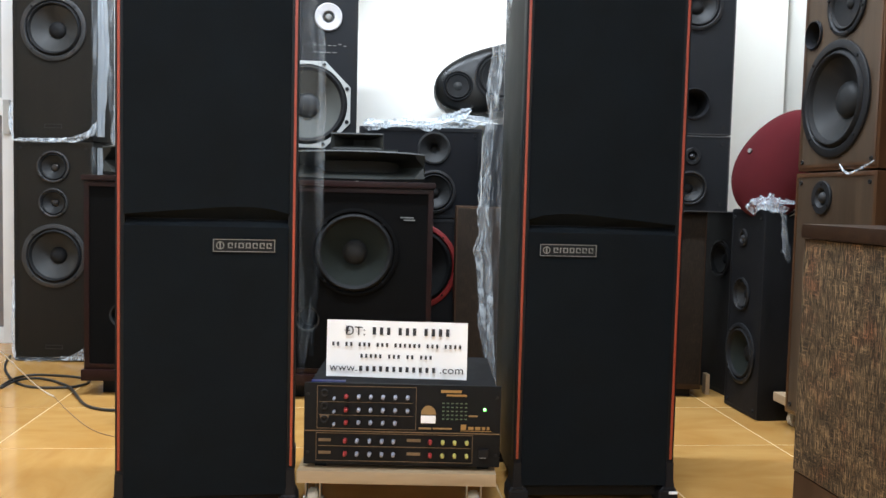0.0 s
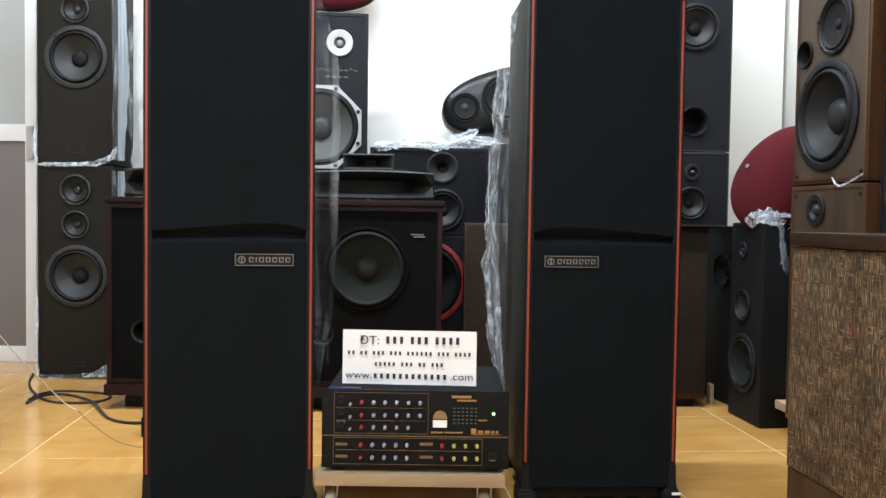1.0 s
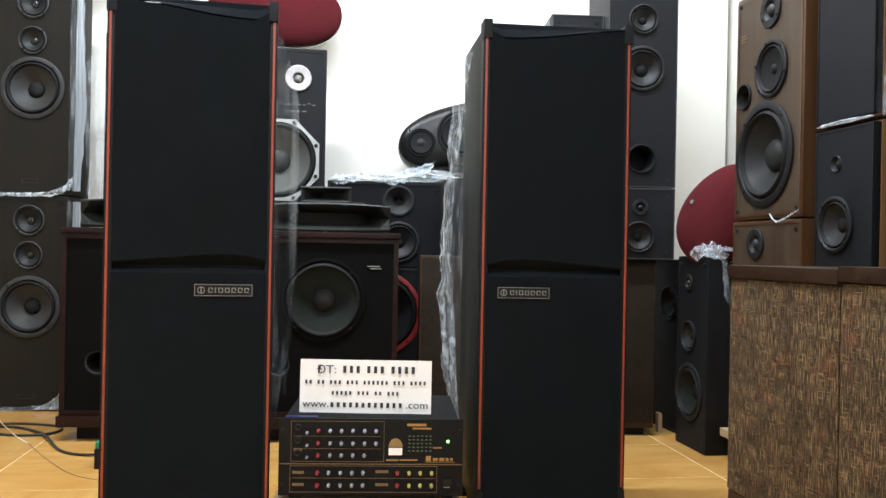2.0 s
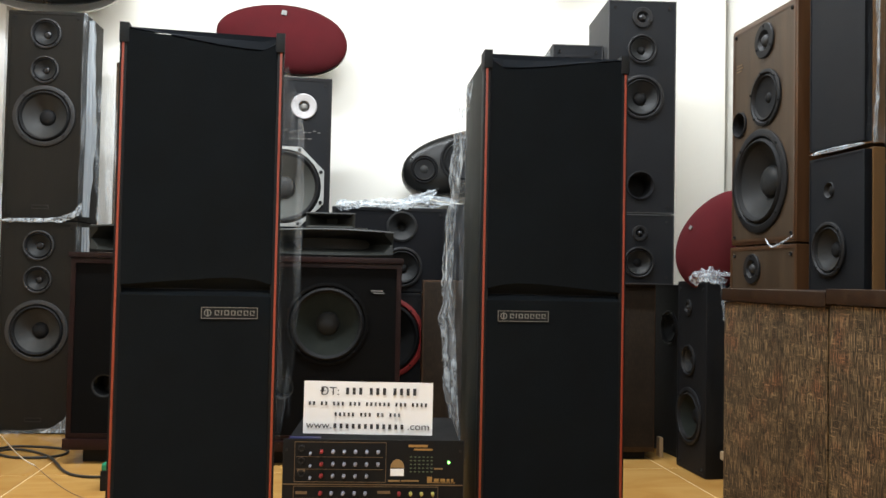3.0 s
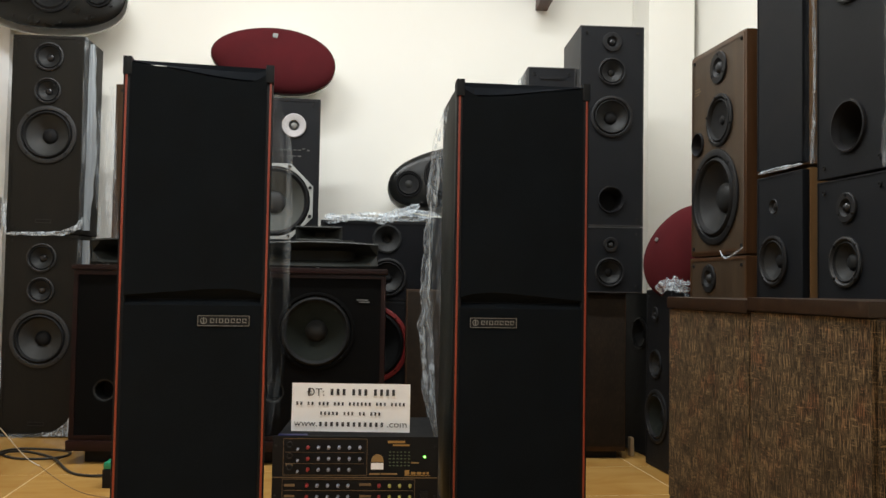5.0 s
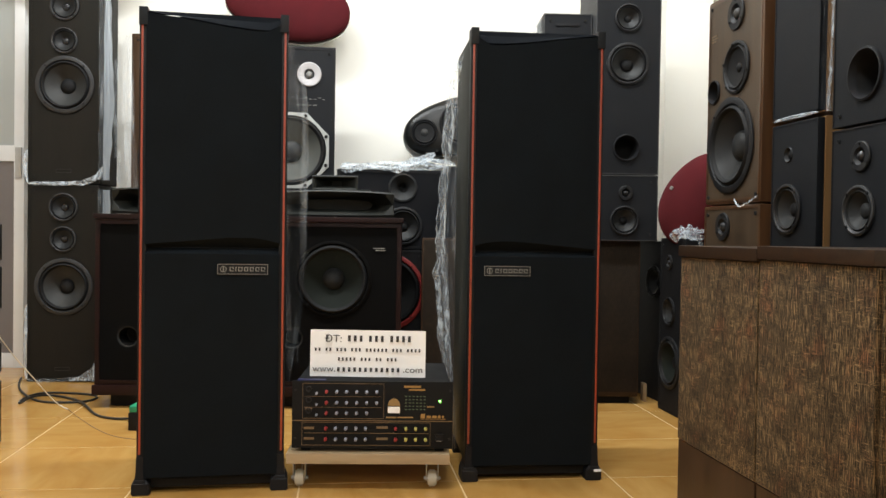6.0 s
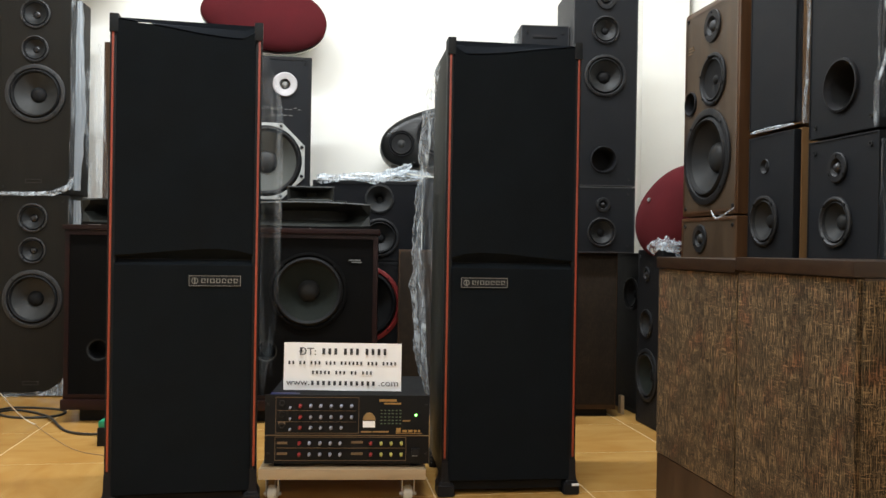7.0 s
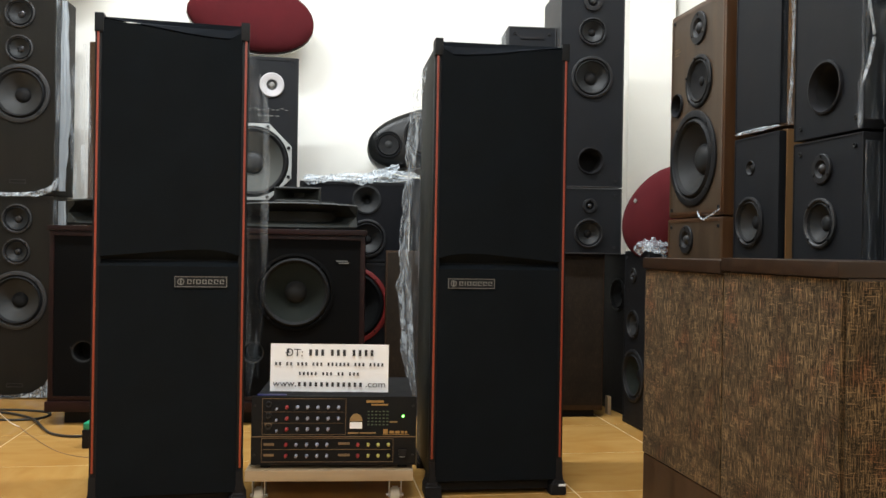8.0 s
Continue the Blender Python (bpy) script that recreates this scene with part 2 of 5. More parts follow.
M_VEIL = film_mat("smooth_film", 0.015, 0.3, (34, 34, 1.6), 0.44, 0.76)
M_HAZE = film_mat("hazy_film", 0.38, 0.66, (26, 26, 1.5), 0.42, 0.7)
M_FILM = film_mat("stretch_film", 0.035, 0.34, (45, 45, 4), 0.5, 0.76)
M_FILM2 = film_mat("bunched_film", 0.2, 0.62, (60, 60, 16), 0.5, 0.68)
M_LED = glow("green_led", (0.25, 1.0, 0.15), 6)
M_TUBE = glow("tube_light", (1.0, 0.95, 0.86), 6)


# ---- shape helpers ----
def box(bm, x0, x1, y0, y1, z0, z1, bev=0.0):
    r = bmesh.ops.create_cube(bm, size=1, matrix=Matrix.Translation(((x0 + x1) / 2, (y0 + y1) / 2, (z0 + z1) / 2)) @ Matrix.Diagonal((x1 - x0, y1 - y0, z1 - z0, 1)))
    if bev:
        ed = list({e for v in r["verts"] for e in v.link_edges})
        bmesh.ops.bevel(bm, geom=ed, offset=bev, segments=2, profile=0.7, affect="EDGES")
    return bm


def one_box(*a, bev=0.002):
    return box(bmesh.new(), *a, bev=bev)


def lathe(profile, n=40, cx=0.0, cz=0.0, bm=None, turn=0.0):
    """Turns (radius, y) pairs about the y axis."""
    bm = bm or bmesh.new()
    rings = []
    for r, y in profile:
        if r < 1e-6:
            rings.append([bm.verts.new((cx, y, cz))])
        else:
            rings.append([bm.verts.new((cx + r * math.cos(turn + 6.28318531 * i / n), y, cz + r * math.sin(turn + 6.28318531 * i / n))) for i in range(n)])
    for a, b in zip(rings, rings[1:]):
        for i in range(n):
            j = (i + 1) % n
            if len(a) == 1 and len(b) > 1:
                bm.faces.new((a[0], b[i], b[j]))
            elif len(b) == 1 and len(a) > 1:
                bm.faces.new((a[i], b[0], a[j]))
            elif len(a) > 1:
                bm.faces.new((a[i], b[i], b[j], a[j]))
    return bm


def part(name, bm, material, parent=None, label="", smooth=True):
    me = bpy.data.meshes.new(name)
    bmesh.ops.recalc_face_normals(bm, faces=bm.faces)
    if smooth:
        for f in bm.faces:
            f.smooth = True
        for e in bm.edges:
            e.smooth = not (len(e.link_faces) == 2 and e.calc_face_angle(0) > 0.6)
    bm.to_mesh(me)
    bm.free()
    me.materials.append(material)
    ob = new(name, me)
    ob.parent = parent
    if label:
        ob["label"] = label
    return ob


def root(name, label, category, m, group=""):
    ob = new(name)
    ob.empty_display_size = 0.05
    ob.matrix_basis = m
    return tagged(ob, label, category, group)


def baffle(bm, cells, y=0.0, deep=0.05):
    """A flat panel facing -y, of cells (x0, x1, z0, z1, hole), a hole being (cx, cz, r) and open to the back."""
    for x0, x1, z0, z1, hole in cells:
        if not hole:
            bm.faces.new([bm.verts.new(c) for c in ((x0, y, z0), (x1, y, z0), (x1, y, z1), (x0, y, z1))])
            continue
        cx, cz, r = hole
        angs = [i * math.pi / 18 for i in range(36)] + [math.atan2(b - cz, a - cx) % (2 * math.pi) for a in (x0, x1) for b in (z0, z1)]
        angs = sorted(set(round(a, 5) for a in angs))
        inn, out, bak = [], [], []
        for a in angs:
            c, s = math.cos(a), math.sin(a)
            k = min([(x1 - cx) / c if c > 1e-9 else 9, (x0 - cx) / c if c < -1e-9 else 9, (z1 - cz) / s if s > 1e-9 else 9, (z0 - cz) / s if s < -1e-9 else 9])
            inn.append(bm.verts.new((cx + r * c, y, cz + r * s)))
            out.append(bm.verts.new((cx + k * c, y, cz + k * s)))
            bak.append(bm.verts.new((cx + r * c, y + deep, cz + r * s)))
        for i in range(len(angs)):
            j = (i + 1) % len(angs)
            bm.faces.new((inn[i], out[i], out[j], inn[j]))
            bm.faces.new((inn[i], inn[j], bak[j], bak[i]))
    bmesh.ops.remove_doubles(bm, verts=bm.verts, dist=0.0002)
    return bm


def bands(x0, x1, z0, z1, holes):
    """Cells for holes that stand one above another."""
    hs = sorted(holes, key=lambda h: h[1])
    cuts = [z0] + [(a[1] + a[2] + b[1] - b[2]) / 2 for a, b in zip(hs, hs[1:])] + [z1]
    if not hs:
        return [(x0, x1, z0, z1, None)]
    return [(x0, x1, cuts[i], cuts[i + 1], h) for i, h in enumerate(hs)]


def shell(w, d, h, t=0.014, bev=0.004):
    """An open-fronted box, front at y=0, foot at z=0."""
    bm = bmesh.new()
    o = [(-w / 2, 0), (w / 2, 0), (w / 2, h), (-w / 2, h)]
    q = [(-w / 2 + t, t), (w / 2 - t, t), (w / 2 - t, h - t), (-w / 2 + t, h - t)]
    rim = [bm.verts.new((x, 0, z)) for x, z in o]
    back = [bm.verts.new((x, d, z)) for x, z in o]
    lip = [bm.verts.new((x, 0, z)) for x, z in q]
    ins = [bm.verts.new((x, 0.012, z)) for x, z in q]
    for i in range(4):
        j = (i + 1) % 4
        bm.faces.new((rim[i], rim[j], back[j], back[i]))
        bm.faces.new((rim[i], lip[i], lip[j], rim[j]))
        bm.faces.new((lip[i], ins[i], ins[j], lip[j]))
    bm.faces.new(back)
    ed = [e for e in bm.edges if all(v in rim or v in back for v in e.verts)]
    bmesh.ops.bevel(bm, geom=ed, offset=bev, segments=2, profile=0.7, affect="EDGES")
    return bm


def driver(parent, name, cx, cz, R, frame_m=None, cone_m=None, cap_m=None, depth=0.3, cap=0.3, screws=4, octo=False, hole=0.84, y=0.0, bulge=0.012):
    """A cone loudspeaker unit: flange, surround, cone, dust cap and screws."""
    frame_m, cone_m, cap_m = frame_m or M_DARKFRAME, cone_m or M_CONE, cap_m or M_RUBBER
    h = hole * R
    if octo:
        bm = bmesh.new()
        n, rings = 48, []
        for k, yy in ((1, y + 0.001), (1, y - 0.005), (0, y - 0.006), (0, y + 0.008)):
            rg = []
            for i in range(n):
                a = 6.2831853 * i / n
                r = R * 0.924 / max(math.cos((a + math.pi / 8) % (math.pi / 4) - math.pi / 8), 0.5) if k else h
                rg.append(bm.verts.new((cx + r * math.cos(a), yy, cz + r * math.sin(a))))
            rings.append(rg)
        for p, q in zip(rings, rings[1:]):
            for i in range(n):
                bm.faces.new((p[i], q[i], q[(i + 1) % n], p[(i + 1) % n]))
        fl = part(name, bm, frame_m, parent)
    else:
        fl = part(name, lathe([(R, y + 0.001), (R, y - 0.004), (R - 0.003, y - 0.006), (h + 0.004, y - 0.006), (h, y - 0.002), (h - 0.002, y + 0.008)], 44, cx, cz), frame_m, parent)
    s1 = h * 0.84
    k = h - 0.001
    roll = [(k + (s1 - k) * i / 6, y + 0.002 - min(bulge, 0.09 * R) * math.sin(math.pi * i / 6)) for i in range(7)]
    part("surround", lathe(roll, 44, cx, cz), M_RUBBER, fl)
    c1, dd = cap * h, depth * R
    cone = [(s1 + (c1 - s1) * i / 6, y + 0.002 + dd * (i / 6) ** 0.85) for i in range(7)]
    part("cone", lathe(cone, 44, cx, cz), cone_m, fl)
    dome = [(c1 * 1.06 * math.cos(a), y + 0.002 + dd - 0.55 * c1 * math.sin(a)) for a in [i * math.pi / 12 for i in range(6)]] + [(0, y + 0.002 + dd - 0.55 * c1)]
    part("dust_cap", lathe(dome, 30, cx, cz), cap_m, fl)
    for i in range(screws):
        a = math.pi / 4 + (math.pi / 8 if octo else 0) + i * 2 * math.pi / screws
        rr = R * 0.92
        rs = 0.008 if octo else 0.0045
        part("screw", lathe([(rs, y - 0.004), (rs * 0.9, y - 0.009), (0, y - 0.0085)], 10, cx + rr * math.cos(a), cz + rr * math.sin(a)), M_RUBBER, fl)
    return fl


def tweeter(parent, cx, cz, R, frame_m=None, dome_m=None, name="tweeter"):
    frame_m, dome_m = frame_m or M_DARKFRAME, dome_m or M_DOME
    fl = part(name, lathe([(R, 0.001), (R, -0.003), (R - 0.002, -0.005), (R * 0.6, -0.005), (R * 0.42, 0.004), (R * 0.36, 0.006)], 36, cx, cz), frame_m, parent)
    part("dome", lathe([(R * 0.37, 0.006), (R * 0.34, 0.0), (R * 0.24, -0.005), (R * 0.12, -0.007), (0, -0.008)], 28, cx, cz), dome_m, fl)
    for i in range(3):
        a = math.pi / 2 + i * 2.0944
        part("screw", lathe([(0.0035, -0.004), (0.003, -0.0075), (0, -0.007)], 8, cx + 0.82 * R * math.cos(a), cz + 0.82 * R * math.sin(a)), M_RUBBER, fl)
    return fl


def port(parent, cx, cz, R, lip=True):
    """A bass port: a rounded lip and a closed tube, its inner shade put into near-black colour."""
    pr = part("bass_port", lathe([(R * 1.12, 0.001), (R * 1.1, -0.005), (R * 1.02, -0.006), (R * 0.96, 0.004), (R * 0.9, 0.012), (R * 0.9, 0.014)], 36, cx, cz), M_BLACK, parent)
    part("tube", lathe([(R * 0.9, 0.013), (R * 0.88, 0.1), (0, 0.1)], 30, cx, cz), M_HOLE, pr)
    return pr


def film(parent, corner, u, v, nu, nv, rough, seed, material=None, name="plastic_film", edge=0.0, label="crumpled clear plastic stretch film"):
    """A crumpled sheet of film from a corner along u and v, puffing out along their normal."""
    rnd = random.Random(seed)
    c, u, v = Vector(corner), Vector(u), Vector(v)
    nrm = u.cross(v).normalized()
    off = Vector((rnd.random() * 50, rnd.random() * 50, rnd.random() * 50))
    bm = bmesh.new()
    g = []
    for i in range(nu + 1):
        row = []
        for j in range(nv + 1):
            p = c + u * (i / nu) + v * (j / nv)
            k = noise.noise(p * 9 + off) * 0.6 + noise.noise(Vector((p.x * 40, p.y * 40, p.z * 14)) + off) * 0.5 + noise.noise(p * 70 + off) * 0.25
            sl = noise.noise(p * 22 - off)
            e = edge * (noise.noise(p * 30 + off * 2)) if i in (0, nu) or j in (0, nv) else 0
            row.append(bm.verts.new(p + nrm * (rough * (0.7 + k)) + u.normalized() * (rough * 0.5 * sl + e) + v.normalized() * (e * 0.7)))
        g.append(row)
    for i in range(nu):
        for j in range(nv):
            bm.faces.new((g[i][j], g[i + 1][j], g[i + 1][j + 1], g[i][j + 1]))
    return part(name, bm, material or M_FILM, parent, label)


def bunch(parent, points, r, seed, material=None, name="film_twist", label="bunched clear plastic film"):
    """A twisted, bunched strip of film along a line."""
    rnd = random.Random(seed)
    bm = bmesh.new()
    pts = [Vector(p) for p in points]
    line = []
    for a, b in zip(pts, pts[1:]):
        k = max(2, int((b - a).length / 0.008))
        line += [a.lerp(b, i / k) for i in range(k)]
    line.append(pts[-1])
    rings = []
    n = 14
    off = Vector((rnd.random() * 50, rnd.random() * 50, rnd.random() * 50))
    for i, p in enumerate(line):
        t = (line[min(i + 1, len(line) - 1)] - line[max(i - 1, 0)]).normalized()
        q = t.to_track_quat("Z", "Y")
        taper = 0.35 + 0.65 * min(1, min(i, len(line) - 1 - i) / 3)
        rings.append([bm.verts.new(p + q @ Vector((math.cos(6.2832 * j / n), math.sin(6.2832 * j / n), 0)) * r * taper * max(0.15, 0.75 + 0.9 * noise.noise(Vector((1.6 * math.cos(6.2832 * j / n), 1.6 * math.sin(6.2832 * j / n), p.z * 12 + p.x * 9)) + off) + 0.45 * noise.noise(p * 60 + Vector((j * 1.7, 0, 0)) + off))) for j in range(n)])
    for a, b in zip(rings, rings[1:]):
        for j in range(n):
            bm.faces.new((a[j], b[j], b[(j + 1) % n], a[(j + 1) % n]))
    return part(name, bm, material or M_FILM2, parent, label)


def wire(name, points, r, material, parent=None):
    cu = bpy.data.curves.new(name, "CURVE")
    cu.dimensions, cu.bevel_depth, cu.bevel_resolution, cu.resolution_u = "3D", r, 3, 8
    sp = cu.splines.new("NURBS")
    sp.points.add(len(points) - 1)
    for q, p in zip(sp.points, points):
        q.co = (*p, 1)
    sp.use_endpoint_u, sp.order_u = True, 4
    ob = new(name, cu)
    dg = bpy.context.evaluated_depsgraph_get()
    me = bpy.data.meshes.new_from_object(ob.evaluated_get(dg))
    bpy.data.objects.remove(ob)
    me.materials.clear()
    me.materials.append(material)
    for f in me.polygons:
        f.use_smooth = True
    ob = new(name, me)
    ob.parent = parent
    return ob


# ---- the room ----
def slab(name, x0, x1, y0, y1, z0, z1, m):
    return tagged(part(name, one_box(x0, x1, y0, y1, z0, z1, bev=0.0), m, smooth=False), kind="structure")


XL, XR, YB, YF, HC = -2.9, 2.35, 3.75, -3.2, 2.98
EAST = math.tan(radians(6.0))  # the east wall runs aslant


def east_x(y):
    return 1.54 + (3.47 - y) * EAST



tagged(slab("floor", XL - 0.15, XR + 0.15, YF - 0.15, YB + 0.15, -0.12, -0.001, M_GROUT), "honey-coloured wood-look ceramic tile floor with pale joints", "floor")
tagged(slab("wall_north", XL - 0.15, XR + 0.15, YB, YB + 0.15, -0.003, HC, M_WALL), "plain cream-white painted plaster wall", "wall")
bm = bmesh.new()
lo = [bm.verts.new((east_x(y) + d, y, -0.003)) for y, d in ((YF, 0), (YF, 0.15), (YB - 0.002, 0.15), (YB - 0.002, 0))]
hi = [bm.verts.new((v.co.x, v.co.y, HC)) for v in lo]
bm.faces.new(lo)
bm.faces.new(hi)
for i in range(4):
    bm.faces.new((lo[i], lo[(i + 1) % 4], hi[(i + 1) % 4], hi[i]))
tagged(tagged(part("wall_east", bm, M_WALL, smooth=False), kind="structure"), "plain cream-white painted plaster wall", "wall")
tagged(slab("wall_west", XL - 0.15, XL, YF, YB - 0.002, -0.003, HC, M_WALL), "plain cream-white painted plaster wall", "wall")
tagged(slab("wall_south", XL - 0.15, XR + 0.15, YF - 0.15, YF, -0.003, HC, M_WALL), "plain cream-white painted plaster wall", "wall")
tagged(slab("ceiling", XL - 0.15, XR + 0.15, YF - 0.15, YB + 0.15, HC, HC + 0.15, M_CEIL), "plain white painted ceiling", "ceiling")
tagged(slab("corner_column", 1.285, 1.508, 3.47, YB - 0.002, -0.003, HC - 0.002, M_WALL), "cream-white plastered column in the room corner", "column")

# tube lamps under the ceiling
for x, y, z, turn, power in TUBES:
    lamp = root("ceiling_tube_lamp", "white fluorescent tube lamp fixed under the ceiling", "lamp", pose(x, y, z, 0, 0, turn), "ceiling tube lamps")
    part("housing", one_box(-0.62, 0.62, -0.05, 0.05, 0.0, 0.05), M_ALU, lamp)
    tube = bmesh.new()
    bmesh.ops.create_cone(tube, cap_ends=True, segments=16, radius1=0.013, radius2=0.013, depth=1.18, matrix=pose(0, 0, -0.035, 0, 90, 0))
    part("tube", tube, M_TUBE, lamp)
    ld = bpy.data.lights.new("tube_light", "AREA")
    ld.shape, ld.size, ld.size_y, ld.energy, ld.color = "RECTANGLE", 1.2, 0.12, power, (0.93, 0.98, 1.0)
    lo = new("tube_light", ld)
    lo.matrix_basis = pose(x, y, z - 0.07, 0, 0, turn)

# white aluminium glazed door
door = tagged(root("door_1", "white aluminium door with frosted upper and smoked lower panel", "door", pose(-1.83, YB, 0)), kind="structure")
part("door_frame", one_box(-0.022, 0.027, -0.05, -0.002, 0, 2.2), M_ALU, door)
part("door_frame", one_box(-0.93, -0.88, -0.05, -0.002, 0, 2.2), M_ALU, door)
part("rail", one_box(-0.88, -0.022, -0.046, -0.004, 1.013, 1.09), M_ALU, door)
part("rail", one_box(-0.88, -0.022, -0.046, -0.004, 0.0, 0.07), M_ALU, door)
part("rail", one_box(-0.88, -0.022, -0.046, -0.004, 2.13, 2.2), M_ALU, door)
part("upper_pane", one_box(-0.88, -0.022, -0.03, -0.018, 1.09, 2.13, bev=0), M_FROST, door, "pale frosted glass")
part("lower_panel", one_box(-0.88, -0.022, -0.03, -0.018, 0.07, 1.013, bev=0), M_LOWPANEL, door, "smoked brown-grey panel")
part("latch", one_box(-0.012, 0.018, -0.062, -0.0505, 0.93, 1.08), M_STEEL, door)


# ---- the pair of tall tower speakers ----
TW, TH, TD = 0.378, 1.267, 0.36


def tower(label, m, badge_x, films, inner):
    t = root("tower_speaker", label, "speaker", m, "pair of tall tower speakers")
    w = TW / 2
    part("body", one_box(-w + 0.004, w - 0.004, 0.03, TD, 0.045, TH - 0.012, bev=0.006), M_TOWERSIDE, t, "grey-green vinyl side")
    part("front_board", one_box(-w + 0.012, w - 0.012, 0.0145, 0.03, 0.035, TH - 0.02), M_BLACK, t)
    # a scooped head: the upper cloth ends in a slanting line and the moulding leans back above it
    x_in, drops = w - 0.0125, ((-1.0, 0.004), (-0.4, 0.016), (0.22, 0.031), (0.55, 0.036), (0.8, 0.037), (1.0, 0.016))
    rim = sorted((inner * f * x_in, TH - 0.008 - d) for f, d in drops)
    bm = bmesh.new()
    low_v = [bm.verts.new((x, -0.0095, z)) for x, z in rim]
    mid_v = [bm.verts.new((x, 0.006, TH - 0.012 + (z - TH) * 0.2)) for x, z in rim]
    top_v = [bm.verts.new((x, 0.012, TH - 0.006)) for x, z in rim]
    end_v = [bm.verts.new((x, 0.06, TH - 0.004)) for x, z in rim]
    for p, q in ((low_v, mid_v), (mid_v, top_v), (top_v, end_v)):
        for i in range(len(rim) - 1):
            bm.faces.new((p[i], p[i + 1], q[i + 1], q[i]))
    part("head_moulding", bm, M_HEAD, t, smooth=False)
    # the upper cloth, its foot drawn in under a slanting edge above the lower one
    bm = bmesh.new()
    cols = []
    for x, z in rim:
        k = x / x_in
        foot = 0.022 * min(1.0, 0.1 + 0.9 * (k * inner + 1) / 1.3, 0.35 + 2.2 * (1 - k * inner))
        face = k * (x_in - 0.006)
        cols.append([bm.verts.new(c) for c in ((x, 0.014, 0.6465), (face, -0.009, 0.652 + foot), (face, -0.009, z - 0.004), (x, 0.004, z))])
    for p, q in zip(cols, cols[1:]):
        for i in range(3):
            bm.faces.new((p[i], p[i + 1], q[i + 1], q[i]))
    for c in (cols[0], cols[-1]):
        bm.faces.new((c[0], c[1], c[2], c[3], bm.verts.new((c[0].co.x, 0.014, c[3].co.z))))
    part("grille", bm, M_CLOTH, t, smooth=False)

    def grille(z0, z1, top, bottom):
        bm = bmesh.new()
        rows = [(z0, 0.014, 0.0), (z0 + bottom, -0.008, 0.006), (z1 - top, -0.008, 0.006), (z1, 0.014, 0.0)]
        g = [[bm.verts.new((s * (w - 0.0125 - i), y, z)) for s, k in ((-1, 0), (1, 1))] for z, y, i in rows]
        sid = [[bm.verts.new((s * (w - 0.0125), 0.014, z)) for s in (-1, 1)] for z in (z0 + bottom, z1 - top)]
        for p, q in zip(g, g[1:]):
            bm.faces.new((p[0], p[1], q[1], q[0]))
        for s in (0, 1):
            bm.faces.new((g[0][s], g[1][s], sid[0][s]))
            bm.faces.new((g[1][s], g[2][s], sid[1][s], sid[0][s]))
            bm.faces.new((g[2][s], g[3][s], sid[1][s]))
        return part("grille", bm, M_CLOTH, t, smooth=False)

    low = grille(0.034, 0.645, 0.015, 0.01)
    # badge: an outlined plate with plain marks
    bw, bh, bz = 0.13, 0.027, 0.577
    x0 = badge_x
    bm = bmesh.new()
    box(bm, x0, x0 + bw, -0.0105, -0.0078, bz, bz + bh)
    part("badge", bm, M_BLACK, low)
    bm = bmesh.new()
    for q in ((x0, x0 + bw, bz, bz + 0.0014), (x0, x0 + bw, bz + bh - 0.0014, bz + bh), (x0, x0 + 0.0014, bz, bz + bh), (x0 + bw - 0.0014, x0 + bw, bz, bz + bh)):
        box(bm, q[0], q[1], -0.0118, -0.0104, q[2], q[3])
    lathe([(0.0085, -0.0104), (0.0085, -0.0118), (0.0065, -0.0118), (0.0065, -0.0104)], 18, x0 + 0.015, bz + bh / 2, bm)
    box(bm, x0 + 0.0135, x0 + 0.0165, -0.0118, -0.0104, bz + 0.007, bz + 0.02)
    for i, ww in enumerate((0.0105, 0.004, 0.011, 0.0105, 0.0105, 0.0105, 0.0105)):
        xx = x0 + 0.031 + (0, 0.0135, 0.0205, 0.0345, 0.048, 0.0615, 0.075)[i] * 1.08
        box(bm, xx, xx + ww, -0.0118, -0.0104, bz + 0.0175, bz + 0.0195)
        box(bm, xx, xx + 0.0024, -0.0118, -0.0104, bz + 0.008, bz + 0.0195)
        if i != 1:
            box(bm, xx + ww - 0.0024, xx + ww, -0.0118, -0.0104, bz + (0.008 if i in (2, 3) else 0.013), bz + 0.0195)
            box(bm, xx, xx + ww, -0.0118, -0.0104, bz + 0.008, bz + 0.01)
    part("badge_mark", bm, M_PRINT, low, "pale grey plate outline and marks")
    # edge posts, orange strips, top caps and flared feet
    for s in (-1, 1):
        e = s * w
        part("edge_post", one_box(min(e, e - s * 0.02), max(e, e - s * 0.02), -0.004, 0.034, 0.07, TH - 0.02, bev=0.003), M_MOULD, t)
        xa, xb = e - s * 0.005, e - s * 0.0105
        part("orange_strip", one_box(min(xa, xb), max(xa, xb), -0.0065, -0.002, 0.105, TH - 0.045, bev=0.001), M_ORANGE, t, "orange-red inlay strip")
        xa, xb = e + s * 0.001, e - s * 0.021
        part("top_cap", one_box(min(xa, xb), max(xa, xb), -0.0105, 0.045, TH - 0.048, TH - 0.001, bev=0.002), M_MOULD, t)
        bm = bmesh.new()
        prof = [(0.1, 0.0, -0.009, 0.02), (0.055, 0.001, -0.0095, 0.021), (0.037, 0.004, -0.011, 0.024), (0.033, 0.01, -0.016, 0.034), (0.0, 0.011, -0.017, 0.036)]
        rings = []
        for z, o, y, inn in prof:
            xa, xb = e + s * o, e - s * inn
            rings.append([bm.verts.new(c) for c in ((xa, y, z), (xb, y, z), (xb, 0.06, z), (xa, 0.06, z))])
